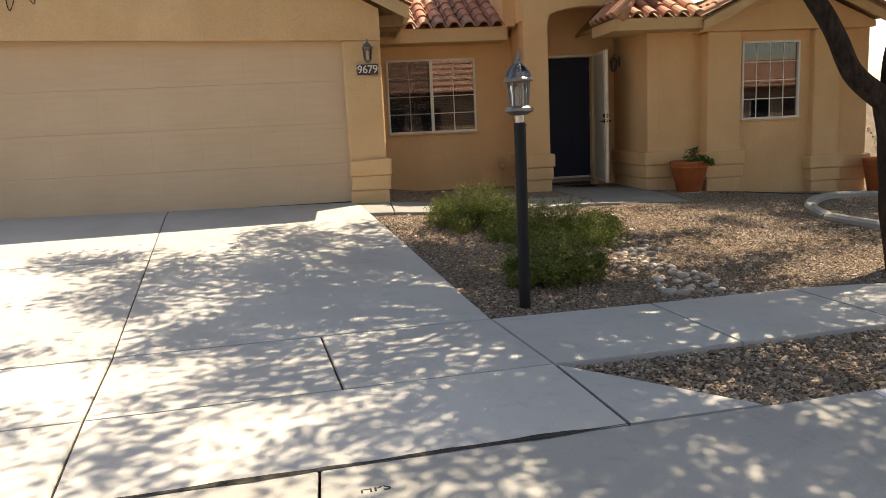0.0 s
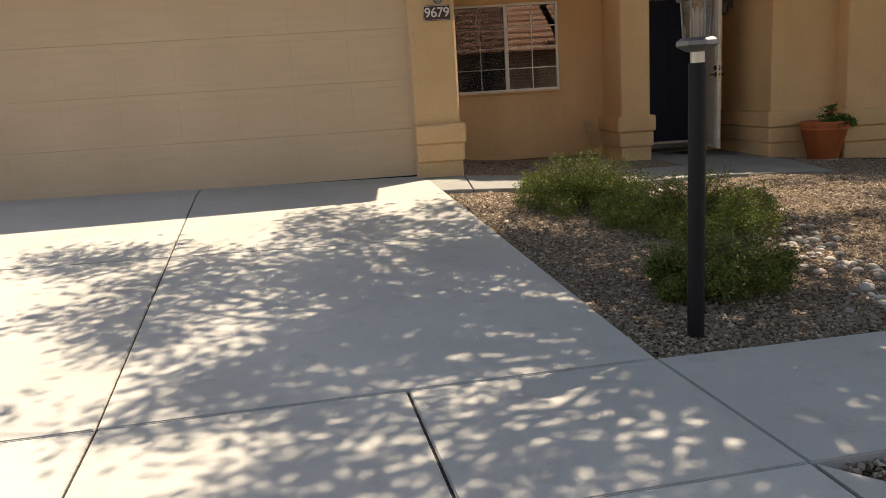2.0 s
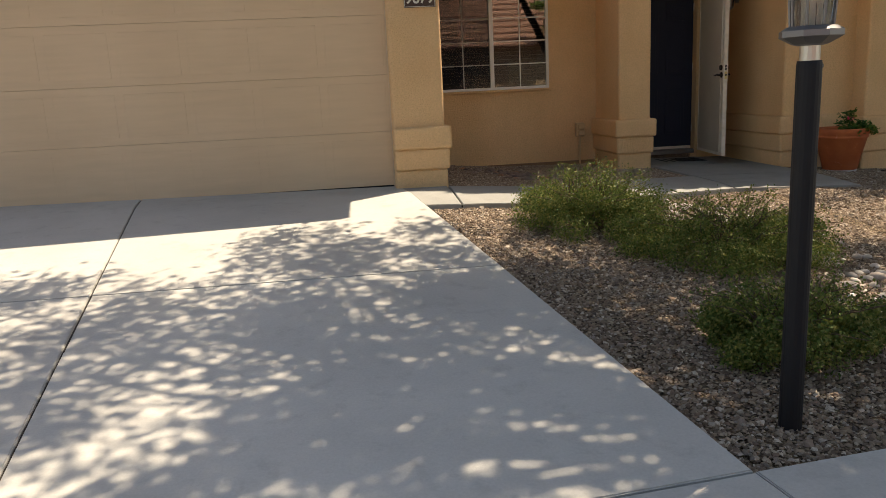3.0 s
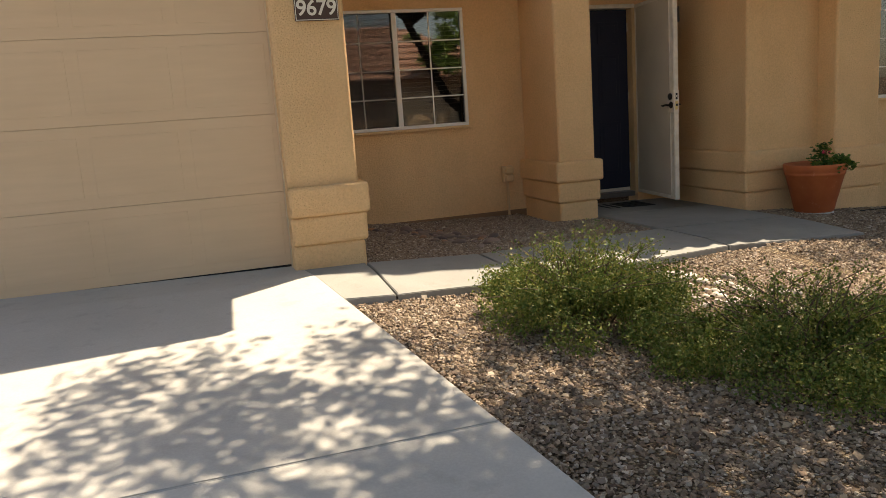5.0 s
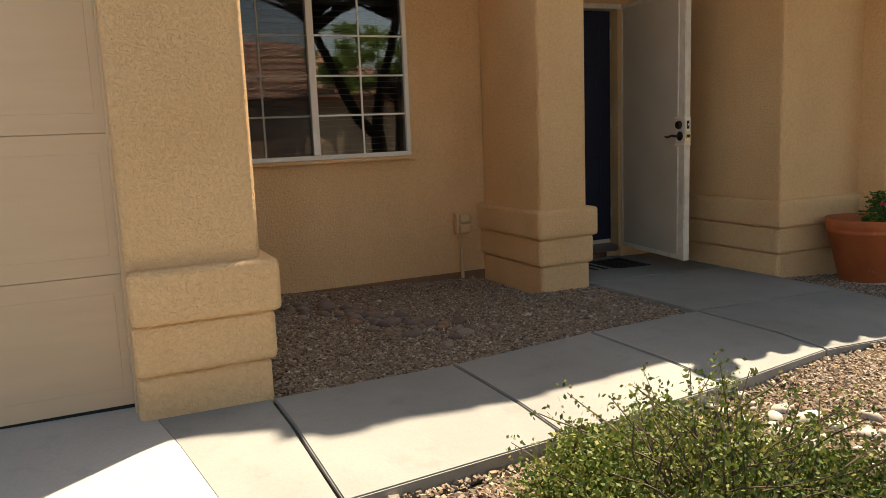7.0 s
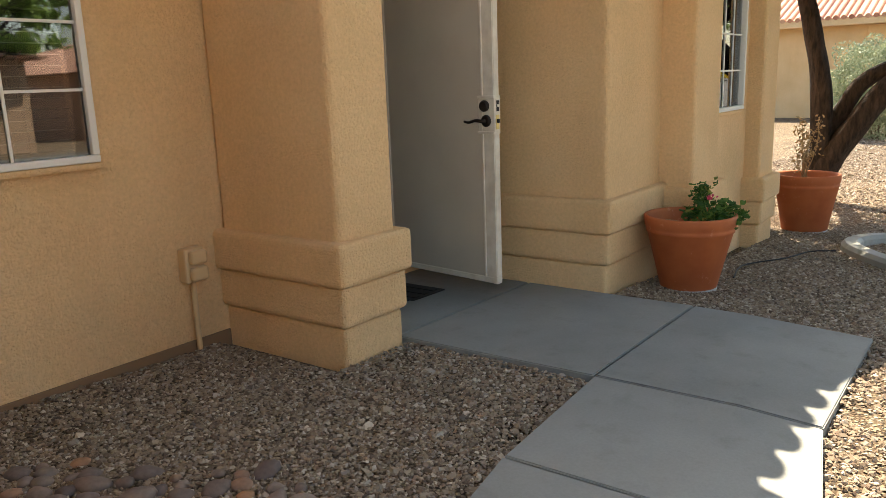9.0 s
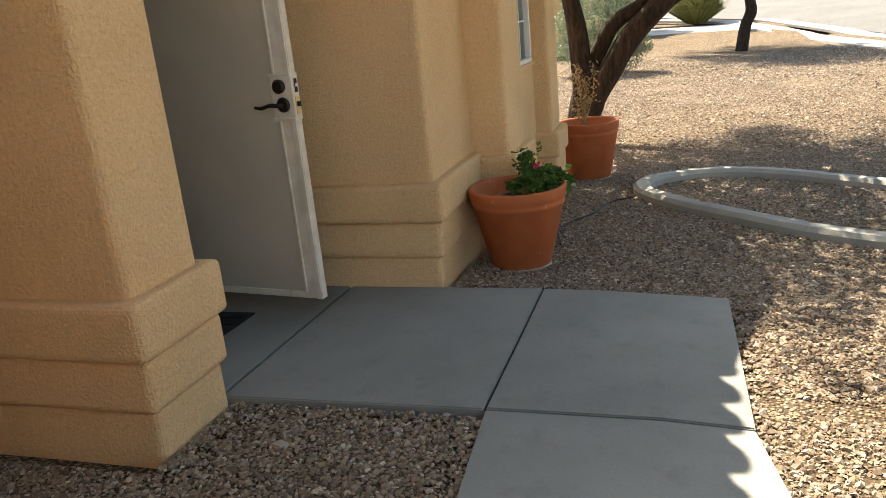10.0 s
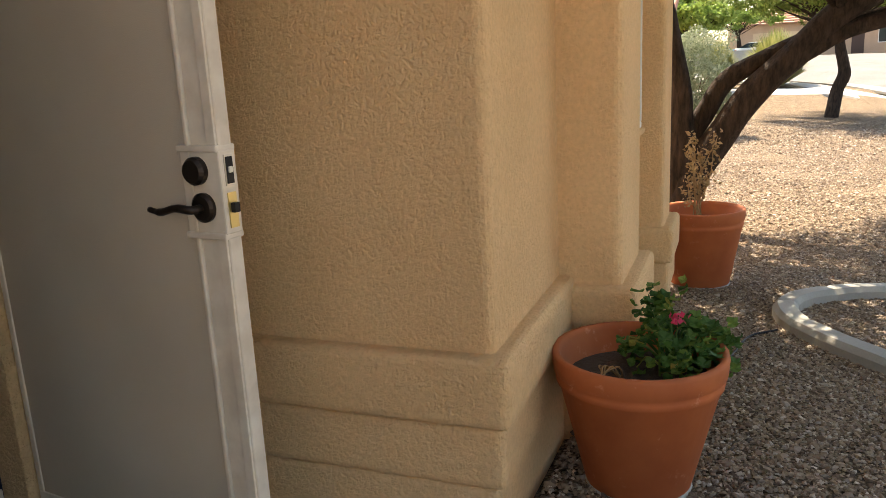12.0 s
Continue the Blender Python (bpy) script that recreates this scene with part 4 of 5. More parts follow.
art = thing("wall_ornament", (-4.28, -0.012, 2.47), "thin dark wire leaf ornament on the garage gable", "ornament")
for k, (x0, tilt, ln) in enumerate(((-0.16, -0.5, 0.3), (-0.02, -0.15, 0.36), (0.12, 0.3, 0.3), (0.02, 0.8, 0.26))):
    wire = bmesh.new()
    ax, az = math.sin(tilt) * ln, -math.cos(tilt) * ln
    tube(wire, bend([(x0, -0.014, 0.42), (x0 + ax * 0.5 + 0.05, -0.02, 0.42 + az * 0.5), (x0 + ax, -0.016, 0.42 + az), (x0 + ax * 0.5 - 0.05, -0.02, 0.42 + az * 0.5), (x0, -0.014, 0.42)], 6), [0.006] * 25, 6)
    part("leaf_wire", wire, M_BLACK, art)


def wall_lantern(at, rz, label):
    t = thing("wall_lantern", at, label, "wall lamp", group="wall lanterns", rz=rz)
    part("back_plate", boxes((-0.045, 0.045, -0.012, 0.0, -0.07, 0.09), bevel=0.006), M_PEWTER, t)
    a = bmesh.new()
    tube(a, bend([(0, -0.01, 0.05), (0, -0.05, 0.10), (0, -0.09, 0.11), (0, -0.10, 0.09)], 5), [0.008] * 16, 8)
    part("arm", a, M_PEWTER, t, smooth=True)
    part("cap", lathe(bmesh.new(), [(0.07, 0.03), (0.072, 0.036), (0.05, 0.06), (0.03, 0.085), (0.012, 0.10), (0.012, 0.12), (0.004, 0.15)], 6, 0, -0.10), M_PEWTER, t)
    g = part("glass_body", lathe(bmesh.new(), [(0.042, -0.12), (0.06, 0.03)], 6, 0, -0.10), M_LAMPGLASS, t, "clear glass body")
    g.visible_shadow = False
    part("base", lathe(bmesh.new(), [(0.012, -0.15), (0.03, -0.14), (0.046, -0.122), (0.046, -0.112)], 6, 0, -0.10), M_PEWTER, t)
    part("candle", lathe(bmesh.new(), [(0.014, -0.11), (0.014, -0.04), (0.018, -0.02), (0.006, 0.01)], 10, 0, -0.10), M_SIGNFG, t, "white candle bulb")
    for i in range(6):
        an = math.pi * i / 3
        b = bmesh.new()
        tube(b, [(0.043 * math.cos(an), -0.10 + 0.043 * math.sin(an), -0.12), (0.061 * math.cos(an), -0.10 + 0.061 * math.sin(an), 0.03)], [0.005, 0.005], 5)
        part("bar", b, M_PEWTER, t)


wall_lantern((-0.175, -0.012, 1.93), 0, "pewter carriage wall lantern above the house number")
wall_lantern((3.985, 2.12, 1.82), -90, "pewter carriage wall lantern beside the entry door")

outlet = thing("outlet_box", (2.03, 2.345, 0.30), "tan covered outdoor outlet with conduit into the gravel", "outlet")
part("box", boxes((-0.055, 0.055, -0.06, 0.005, -0.085, 0.085), bevel=0.01), M_OUTLET, outlet)
for z in (-0.04, 0.04):
    part("cover", boxes((-0.04, 0.052, -0.095, -0.055, z - 0.034, z + 0.034), bevel=0.014, seg=3), M_OUTLET, outlet, "rounded flip cover")
c = bmesh.new()
tube(c, [(0.0, -0.025, -0.07), (0.0, -0.025, -0.5)], [0.014, 0.014], 10)
part("conduit", c, M_OUTLET, outlet)

# ---- lamp post ----
lp = thing("street_lamp", (0.655, -4.62, level(0.655, -4.62) - 0.05), "black garden lamp post with pewter glass lantern in gravel", "lamp post")
part("post", lathe(bmesh.new(), [(0.042, -0.2), (0.042, 1.36), (0.04, 1.375)], 20), M_BLACK, lp, smooth=False)
part("collar", lathe(bmesh.new(), [(0.034, 1.37), (0.034, 1.43), (0.036, 1.432)], 16), M_STEEL, lp, "bare steel collar")
part("screw", boxes((0.033, 0.05, -0.006, 0.006, 1.35, 1.362)), M_PEWTER, lp)
part("lantern_base", lathe(bmesh.new(), [(0.04, 1.425), (0.06, 1.43), (0.088, 1.445), (0.105, 1.455), (0.105, 1.475), (0.08, 1.49)], 8), M_PEWTER, lp)
lg = part("lantern_glass", lathe(bmesh.new(), [(0.066, 1.49), (0.078, 1.66)], 8), M_LAMPGLASS, lp, "clear bevelled glass")
lg.visible_shadow = False
part("lantern_rim", lathe(bmesh.new(), [(0.08, 1.655), (0.105, 1.662), (0.108, 1.678), (0.09, 1.69)], 8), M_PEWTER, lp)
rg = part("roof_glass", lathe(bmesh.new(), [(0.088, 1.69), (0.078, 1.73), (0.05, 1.765), (0.028, 1.78)], 8), M_LAMPGLASS, lp, "glass lantern roof")
rg.visible_shadow = False
part("finial", lathe(bmesh.new(), [(0.03, 1.775), (0.034, 1.785), (0.03, 1.80), (0.012, 1.81), (0.018, 1.825), (0.012, 1.84), (0.004, 1.875)], 12), M_PEWTER, lp)
for i in range(8):
    an = 2 * math.pi * i / 8
    ca, sa = math.cos(an), math.sin(an)
    b = bmesh.new()
    tube(b, [(0.068 * ca, 0.068 * sa, 1.485), (0.08 * ca, 0.08 * sa, 1.66)], [0.0055, 0.0055], 5)
    part("bar", b, M_PEWTER, lp)
    b = bmesh.new()
    tube(b, [(0.09 * ca, 0.09 * sa, 1.688), (0.08 * ca, 0.08 * sa, 1.73), (0.052 * ca, 0.052 * sa, 1.766), (0.028 * ca, 0.028 * sa, 1.782)], [0.005] * 4, 5)
    part("roof_rib", b, M_PEWTER, lp)
for i in range(3):
    an = 2 * math.pi * i / 3
    part("candle", lathe(bmesh.new(), [(0.010, 1.485), (0.010, 1.56), (0.013, 1.58), (0.011, 1.60), (0.003, 1.63)], 8, 0.028 * math.cos(an), 0.028 * math.sin(an)), M_SIGNFG, lp, "white candle bulb")


# ---- plants ----
def shrub(at, rx, ry, h, seed, n, label, leaf_mat=None, size=0.0175, twigs=80):
    t = thing("shrub", at, label, "shrub", group="front yard shrubs" if leaf_mat is None else "")
    rng = np.random.default_rng(seed)
    lobes = []
    for _ in range(34):
        a, r = rng.uniform(0, 2 * math.pi), math.sqrt(rng.uniform(0, 1)) * 0.82
        lobes.append((math.cos(a) * r * rx, math.sin(a) * r * ry, h * rng.uniform(0.22, 0.72) * (1 - 0.45 * r * r), rng.uniform(0.16, 0.34)))
    pts = []
    for lx, ly, lz, lr in lobes:
        m = n // len(lobes)
        d = rng.normal(size=(m, 3))
        d /= np.linalg.norm(d, axis=1)[:, None]
        rad = lr * rng.uniform(0.25, 1.08, m) ** 0.6
        clump = 1 + 0.3 * np.sin(d[:, 0] * 7 + seed) * np.sin(d[:, 1] * 8) * np.sin(d[:, 2] * 7)
        pts.append(np.stack([lx + d[:, 0] * rad * rx * clump, ly + d[:, 1] * rad * ry * clump, lz + d[:, 2] * rad * h * clump], 1))
    p = np.concatenate(pts)
    p = p[(p[:, 2] > 0.01) & (p[:, 2] < h * 1.15)]
    bm = bmesh.new()
    sprig = []
    for k in range(twigs):
        a, r = rng.uniform(0, 2 * math.pi), rng.uniform(0.2, 1.0)
        tip = Vector((math.cos(a) * r * rx, math.sin(a) * r * ry, h * (1.06 - 0.4 * r * r) * rng.uniform(0.85, 1.16)))
        root = Vector((rng.normal(0, 0.08), rng.normal(0, 0.08), -0.03))
        mid = root.lerp(tip, 0.5) + Vector((rng.normal(0, 0.05), rng.normal(0, 0.05), 0.08))
        path = bend([root, mid, tip], 5)
        tube(bm, path, list(np.linspace(0.006, 0.0015, len(path))), 4)
        for q in path[4:]:
            for _ in range(9):
                sprig.append((q.x + rng.normal(0, 0.016), q.y + rng.normal(0, 0.016), q.z + rng.normal(0, 0.018)))
    tagged(part("stem_cluster", bm, M_TWIG, t, "thin brown stems"), kind="stuff")
    p = np.concatenate([p, np.array(sprig)])
    v, f = leaves(p, rng, size, 0.4, 0.62)
    o = new("foliage", array_mesh("foliage", v, f, leaf_mat or M_SHRUB))
    o.parent = t
    return t


shrub((0.90, -1.45, level(0.90, -1.45) - 0.06), 0.62, 0.66, 0.45, 3, 44000, "green and yellowish leafy shrub in gravel beside the walk")
shrub((1.58, -2.38, level(1.58, -2.38) - 0.06), 0.76, 0.70, 0.40, 5, 44000, "dark green leafy shrub between two other shrubs in gravel")
shrub((1.08, -3.98, level(1.08, -3.98) - 0.06), 0.50, 0.48, 0.37, 8, 32000, "bright green leafy shrub beside the lamp post in gravel")


def pot(at, rb, rr, h, label):
    t = thing("flower_pot", at, label, "flower pot", group="terracotta pots")
    lip = 0.085 * h / 0.46
    body = [(rb * 0.96, 0.0), (rb, 0.008), (rb + (rr - rb) * 0.80, h - lip * 1.25), (rr * 0.955, h - lip * 1.2), (rr * 0.965, h - lip * 0.95), (rr * 0.95, h - lip * 0.85), (rr * 0.985, h - lip * 0.75), (rr, h - 0.012), (rr * 0.99, h), (rr * 0.93, h), (rr * 0.90, h - 0.02), (rr * 0.84, h - 0.10), (rr * 0.6, h - 0.11)]
    part("pot_body", lathe(bmesh.new(), body, 40), M_TERRA, t, smooth=True)
    part("soil", lathe(bmesh.new(), [(rr * 0.83, h - 0.12), (rr * 0.83, h - 0.095), (rr * 0.5, h - 0.085)], 24), M_SOIL, t)
    part("foot_ring", lathe(bmesh.new(), [(rb * 1.0, -0.02), (rb * 1.015, -0.002), (rb * 1.005, 0.008)], 32), M_CONC, t, "pale salt-stained foot")
    return t


P1Z = level(4.55, 0.69) - 0.005
pot((4.51, 0.72, P1Z), 0.172, 0.278, 0.46, "large terracotta pot on gravel beside the stucco wing")
P2Z = level(7.62, 0.66) - 0.01
pot((7.62, 0.66, P2Z), 0.20, 0.29, 0.53, "large terracotta pot with withered stems near the tree")


def geranium(at):
    t = thing("geranium", at, "green geranium with pink blooms growing in the pot", "plant")
    rng = np.random.default_rng(4)
    stems, fan = bmesh.new(), ([], [])
    for k in range(64):
        a, r = rng.uniform(0, 2 * math.pi), 0.19 * math.sqrt(rng.uniform(0.01, 1.0))
        high = rng.uniform(0.16, 0.27) if k < 12 else rng.uniform(0.03, 0.15)
        tip = Vector((math.cos(a) * r + 0.03, math.sin(a) * r - 0.05, high))
        if k < 12:
            tip.x, tip.y = -0.02 + rng.normal(0, 0.035), 0.04 + rng.normal(0, 0.03)
        elif k > 57:
            tip.x, tip.y, tip.z = 0.22 + rng.normal(0, 0.02), -0.02 + rng.normal(0, 0.05), rng.uniform(-0.02, 0.12)
        path = bend([(rng.normal(0, 0.03), -0.04 + rng.normal(0, 0.03), -0.02), tip * 0.55 + Vector((0, 0, 0.04)), tip], 4)
        tube(stems, path, list(np.linspace(0.004, 0.002, len(path))), 5)
        for _ in range(5):
            c = tip + Vector((rng.normal(0, 0.024), rng.normal(0, 0.024), rng.normal(0, 0.018)))
            nrm = Vector((rng.normal(0, 0.5), rng.normal(0, 0.5), 1)).normalized()
            s = nrm.cross(Vector((1, 0.2, 0))).normalized()
            u = nrm.cross(s)
            rad = rng.uniform(0.013, 0.027)
            b0 = len(fan[0])
            fan[0].append(c - nrm * 0.008)
            for i in range(12):
                an = 2 * math.pi * i / 12
                rr = rad * (1 + 0.16 * math.cos(5 * an)) * (0.55 if i == 0 else 1)
                fan[0].append(c + rr * (math.cos(an) * s + math.sin(an) * u) + nrm * 0.006 * math.cos(5 * an))
            for i in range(12):
                fan[1].append((b0, b0 + 1 + i, b0 + 1 + (i + 1) % 12))
    tagged(part("stem_cluster", stems, M_GERAN, t), kind="stuff")
    soup("leaf", fan[0], fan[1], M_GERAN, t, "scalloped green leaves")
    for c0 in ((-0.05, -0.03, 0.20), (-0.02, -0.05, 0.19)):
        petals = ([], [])
        for k in range(12 if c0[2] > 0.195 else 6):
            c = Vector(c0) + Vector((rng.normal(0, 0.014), rng.normal(0, 0.014), rng.normal(0, 0.01)))
            s = Vector(rng.normal(size=3)).normalized() * 0.012
            u = s.cross(Vector(rng.normal(size=3))).normalized() * 0.010
            b0 = len(petals[0])
            petals[0].extend([c - s, c + u, c + s, c - u])
            petals[1].append((b0, b0 + 1, b0 + 2, b0 + 3))
        soup("bloom", petals[0], petals[1], M_PINK, t, "pink geranium bloom")
    dry = bmesh.new()
    for k in range(5):
        tube(dry, bend([(-0.12 + rng.normal(0, 0.03), 0.12, -0.01), (-0.15, 0.15 + rng.normal(0, 0.03), 0.06), (-0.19 + rng.normal(0, 0.03), 0.17, 0.05)], 4), [0.003] * 9, 4)
    part("dry_stem", dry, M_DRY, t, "dry brown stems")
    return t


geranium((4.56, 0.64, P1Z + 0.37))
dead = thing("withered_plant", (7.61, 0.66, P2Z + 0.44), "withered brown stems standing in a terracotta pot", "plant")
rng = np.random.default_rng(9)
bm = bmesh.new()
cl = []
for k in range(9):
    tip = Vector((rng.normal(0, 0.08), rng.normal(-0.02, 0.06), rng.uniform(0.2, 0.62)))
    path = bend([(rng.normal(0, 0.03), rng.normal(0, 0.03), -0.02), tip * 0.5 + Vector((rng.normal(0, 0.04), rng.normal(0, 0.04), 0.02)), tip], 6)
    tube(bm, path, list(np.linspace(0.005, 0.002, len(path))), 4)
    for q in path[5:]:
        cl += [(q.x + rng.normal(0, 0.025), q.y + rng.normal(0, 0.025), q.z + rng.normal(0, 0.02)) for _ in range(6)]
tagged(part("stem_cluster", bm, M_DRY, dead), kind="stuff")
v, f = leaves(np.array(cl), rng, 0.035, -0.3, 0.5)
o = new("dry_leaves", array_mesh("dry_leaves", v, f, M_DRY))
o.parent = dead


# ---- trees ----
def tree(name, base, trunks, crown, n_leaf, seed, label, leaf_mat, size=0.07):
    """trunks: lists of (points, r0, r1); crown: leafy volumes as (centre, radii, limbs)."""
    t = thing(name, base, label, "tree")
    rng = np.random.default_rng(seed)
    ends = []
    for pts, r0, r1 in trunks:
        path = bend(pts, 8)
        bm = bmesh.new()
        tube(bm, path, list(np.linspace(r0, r1, len(path))), 14, rough=0.16)
        part("trunk", bm, M_BARK, t, smooth=True)
        ends += [q for q in path[-max(2, len(path) // 5):] if q.z > 1.8]
    if crown is None:
        return t
    bm = bmesh.new()
    cents = []
    for (cx, cy, cz), (rx, ry, rz), count in crown:
        for k in range(count):
            a, r = rng.uniform(0, 2 * math.pi), math.sqrt(rng.uniform(0.02, 1.0))
            tip = Vector((cx + math.cos(a) * r * rx, cy + math.sin(a) * r * ry, cz + rz * rng.uniform(-0.6, 0.9) * (1 - 0.5 * r)))
            root = ends[int(rng.integers(len(ends)))]
            mid = Vector(root).lerp(tip, 0.5) + Vector((rng.normal(0, 0.25), rng.normal(0, 0.25), 0.3 + rng.normal(0, 0.2)))
            path = bend([root, mid, tip], 7)
            tube(bm, path, list(np.linspace(0.032, 0.005, len(path))), 6)
            for q in (path[11], path[14]):
                cents.append((q.x + rng.normal(0, 0.2), q.y + rng.normal(0, 0.2), q.z + rng.normal(0, 0.12)))
    part("limb", bm, M_BARK, t, smooth=True)
    cents = np.array(cents)
    per = max(1, n_leaf // len(cents))
    p = np.repeat(cents, per, 0) + rng.normal(size=(len(cents) * per, 3)) * np.array([0.16, 0.16, 0.09])
    v, f = leaves(p, rng, size, -0.2, 0.42)
    o = new("crown", array_mesh("crown", v, f, leaf_mat))
    o.parent = t
    return t


zt = level(4.0, -4.2) - 0.05
tree("mesquite_tree", (4.08, -4.2, zt), [([(0, 0, -0.1), (-0.06, 0, 0.5), (-0.14, 0, 1.0), (-0.22, 0.0, 1.52)], 0.14, 0.115),
     ([(-0.2, 0, 1.42), (-0.5, 0.02, 1.68), (-0.66, 0.04, 1.96), (-0.84, 0.08, 2.3), (-1.2, 0.3, 2.9), (-1.7, 0.8, 3.6)], 0.095, 0.055),
     ([(-0.2, 0, 1.42), (-0.17, 0, 1.8), (-0.08, 0.0, 2.2), (0.1, 0.1, 2.9), (0.1, 0.6, 3.7)], 0.09, 0.06)],
     [((-0.9, 1.2, 4.5), (3.5, 3.3, 0.7), 122), ((-2.4, 2.4, 4.6), (1.5, 1.5, 0.5), 18), ((0.4, -1.6, 4.4), (2.7, 1.6, 0.5), 48), ((-3.6, 2.7, 4.5), (1.3, 1.3, 0.5), 24)], 82000, 21, "dark-barked leaning mesquite street tree shading the driveway", M_TREELEAF, 0.09)
zt = level(9.7, 0.9) - 0.05
tree("mesquite_tree", (9.7, 0.95, zt), [([(0, 0.06, -0.1), (0.0, 0.0, 0.7), (0, 0.02, 1.4), (0, 0.18, 2.1), (0.1, 0.4, 2.9)], 0.13, 0.09),
     ([(0, 0.12, -0.1), (0.06, 0.04, 0.6), (0.1, -0.2, 1.1), (0.12, -0.4, 1.4), (0.1, -0.75, 1.6), (0.05, -1.05, 1.72)], 0.10, 0.08),
     ([(0, 0.1, -0.1), (-0.02, -0.1, 0.45), (0, -0.32, 0.84), (0, -0.59, 1.24), (0, -1.0, 1.65), (0, -1.3, 1.93), (0.0, -1.9, 2.35)], 0.15, 0.11),
     ([(0, -0.9, 1.55), (0.0, -1.35, 1.78), (0.0, -1.9, 1.93), (0, -2.6, 2.1)], 0.085, 0.06)],
     [((-1.3, -0.7, 3.9), (3.0, 2.5, 0.6), 125), ((1.3, -1.2, 3.9), (1.9, 1.8, 0.5), 40)], 74000, 33, "dark multi-trunk mesquite tree standing in gravel behind a pot", M_TREELEAF, 0.075)
zt = level(26.6, -2.0) - 0.05
tree("mesquite_tree", (26.6, -2.05, zt), [([(0, 0, -0.1), (0.1, -0.12, 0.8), (0.1, -0.28, 1.3), (0.1, -0.12, 2.0), (0.1, -0.02, 2.7)], 0.19, 0.13)],
     [((0, 0.0, 3.7), (4.8, 3.2, 0.9), 220)], 52000, 41, "crooked dark tree trunk near the street corner", M_TREELEAF, 0.12)

# ---- edging ring ----
ring = thing("tree_ring", (0, 0, 0), "weathered grey concrete edging curb laid as a loop in gravel", "garden edging")
loop = bend([(4.95, -1.9, 0), (5.22, -1.2, 0), (5.55, -0.70, 0), (5.98, -0.28, 0), (6.38, 0.0, 0), (6.68, 0.12, 0), (6.98, 0.13, 0), (7.25, 0.0, 0), (7.5, -0.32, 0), (7.58, -0.68, 0), (7.42, -1.1, 0), (7.0, -1.65, 0), (6.5, -2.4, 0), (5.8, -2.8, 0), (5.2, -2.55, 0), (4.95, -1.9, 0)], 8)
segs = [loop[i:i + 13] for i in range(0, len(loop) - 1, 12)]
for sgm in segs:
    bm = bmesh.new()
    prf = [(-0.075, -0.06), (-0.072, 0.05), (-0.045, 0.078), (0.045, 0.08), (0.072, 0.05), (0.075, -0.06)]
    rings = []
    for i, p in enumerate(sgm):
        d = (sgm[min(i + 1, len(sgm) - 1)] - sgm[max(i - 1, 0)]).normalized()
        s = Vector((d.y, -d.x, 0))
        e = 0.005 if i in (0, len(sgm) - 1) else 0
        rings.append([bm.verts.new((p.x + s.x * (a - e * (1 if a > 0 else -1)), p.y + s.y * (a - e * (1 if a > 0 else -1)), gravel_z(p.x, p.y) + b - e)) for a, b in prf])
    for a, b in zip(rings, rings[1:]):
        for i in range(5):
            bm.faces.new([a[i], a[i + 1], b[i + 1], b[i]])
    bm.faces.new(rings[0])
    bm.faces.new(rings[-1][::-1])
    bmesh.ops.recalc_face_normals(bm, faces=bm.faces)
    part("curb_piece", bm, M_CURB, ring)
hose = bmesh.new()
tube(hose, bend([(x, y, gravel_z(x, y) + 0.012) for x, y in ((4.9, 0.55), (5.4, 0.62), (5.9, 0.45), (6.3, 0.35), (6.5, 0.2))], 8), [0.006] * 33, 6)
h1 = tagged(obj("drip_hose", hose, M_BLACK), "thin black drip irrigation hose lying on gravel", "hose")

# ---- river stones ----
ST = []
for i in range(10):
    b = bmesh.new()
    bmesh.ops.create_icosphere(b, subdivisions=2, radius=0.5)
    for vv in b.verts:
        vv.co *= 1 + 0.25 * noise.noise(vv.co * 2.2 + Vector((i * 7, 0, 0)))
        vv.co.z *= 0.6
    me = bpy.data.meshes.new("river_stone")
    b.to_mesh(me)
    b.free()
    me.polygons.foreach_set("use_smooth", [True] * len(me.polygons))
    me.materials.append(M_RIVER if i < 5 else M_STREAM_SUNLIT)
    ST.append(me)
rs = random.Random(12)
LAID = []


def stones(n, path, width, lo, hi, group, pale):
    for k in range(n):
        s = rs.random() * (len(path) - 1)
        i = min(int(s), len(path) - 2)
        x = path[i][0] + (path[i + 1][0] - path[i][0]) * (s - i) + rs.gauss(0, width)
        y = path[i][1] + (path[i + 1][1] - path[i][1]) * (s - i) + rs.gauss(0, width)
        if not is_gravel(x, y):
            continue
        sc = rs.uniform(lo, hi) * rs.uniform(0.7, 1.2)
        if any((x - a) ** 2 + (y - b) ** 2 < (0.46 * (sc + c)) ** 2 for a, b, c in LAID):
            continue
        LAID.append((x, y, sc))
        o = new("river_stone", rs.choice(ST[5:] if pale else ST[:5]))
        o.matrix_world = pose(x, y, gravel_z(x, y) + sc * 0.08, rs.uniform(-15, 15), rs.uniform(-15, 15), rs.uniform(0, 360)) @ Matrix.Diagonal((sc * 1.25, sc, sc, 1))
        tagged(o, "pale rounded river stone on sunny gravel, sunlight in its colour" if pale else "brown rounded river stone in the shaded entry bed", "stone", group)


stones(260, ((1.72, -0.62), (1.9, -1.0), (2.05, -1.5), (2.15, -2.2), (2.1, -3.2), (2.1, -4.1), (1.9, -4.4)), 0.15, 0.035, 0.095, "dry stream stones", True)
stones(190, ((0.62, 1.8), (0.85, 1.55), (1.05, 1.25), (1.25, 0.92)), 0.105, 0.055, 0.105, "stones in the entry bed", False)


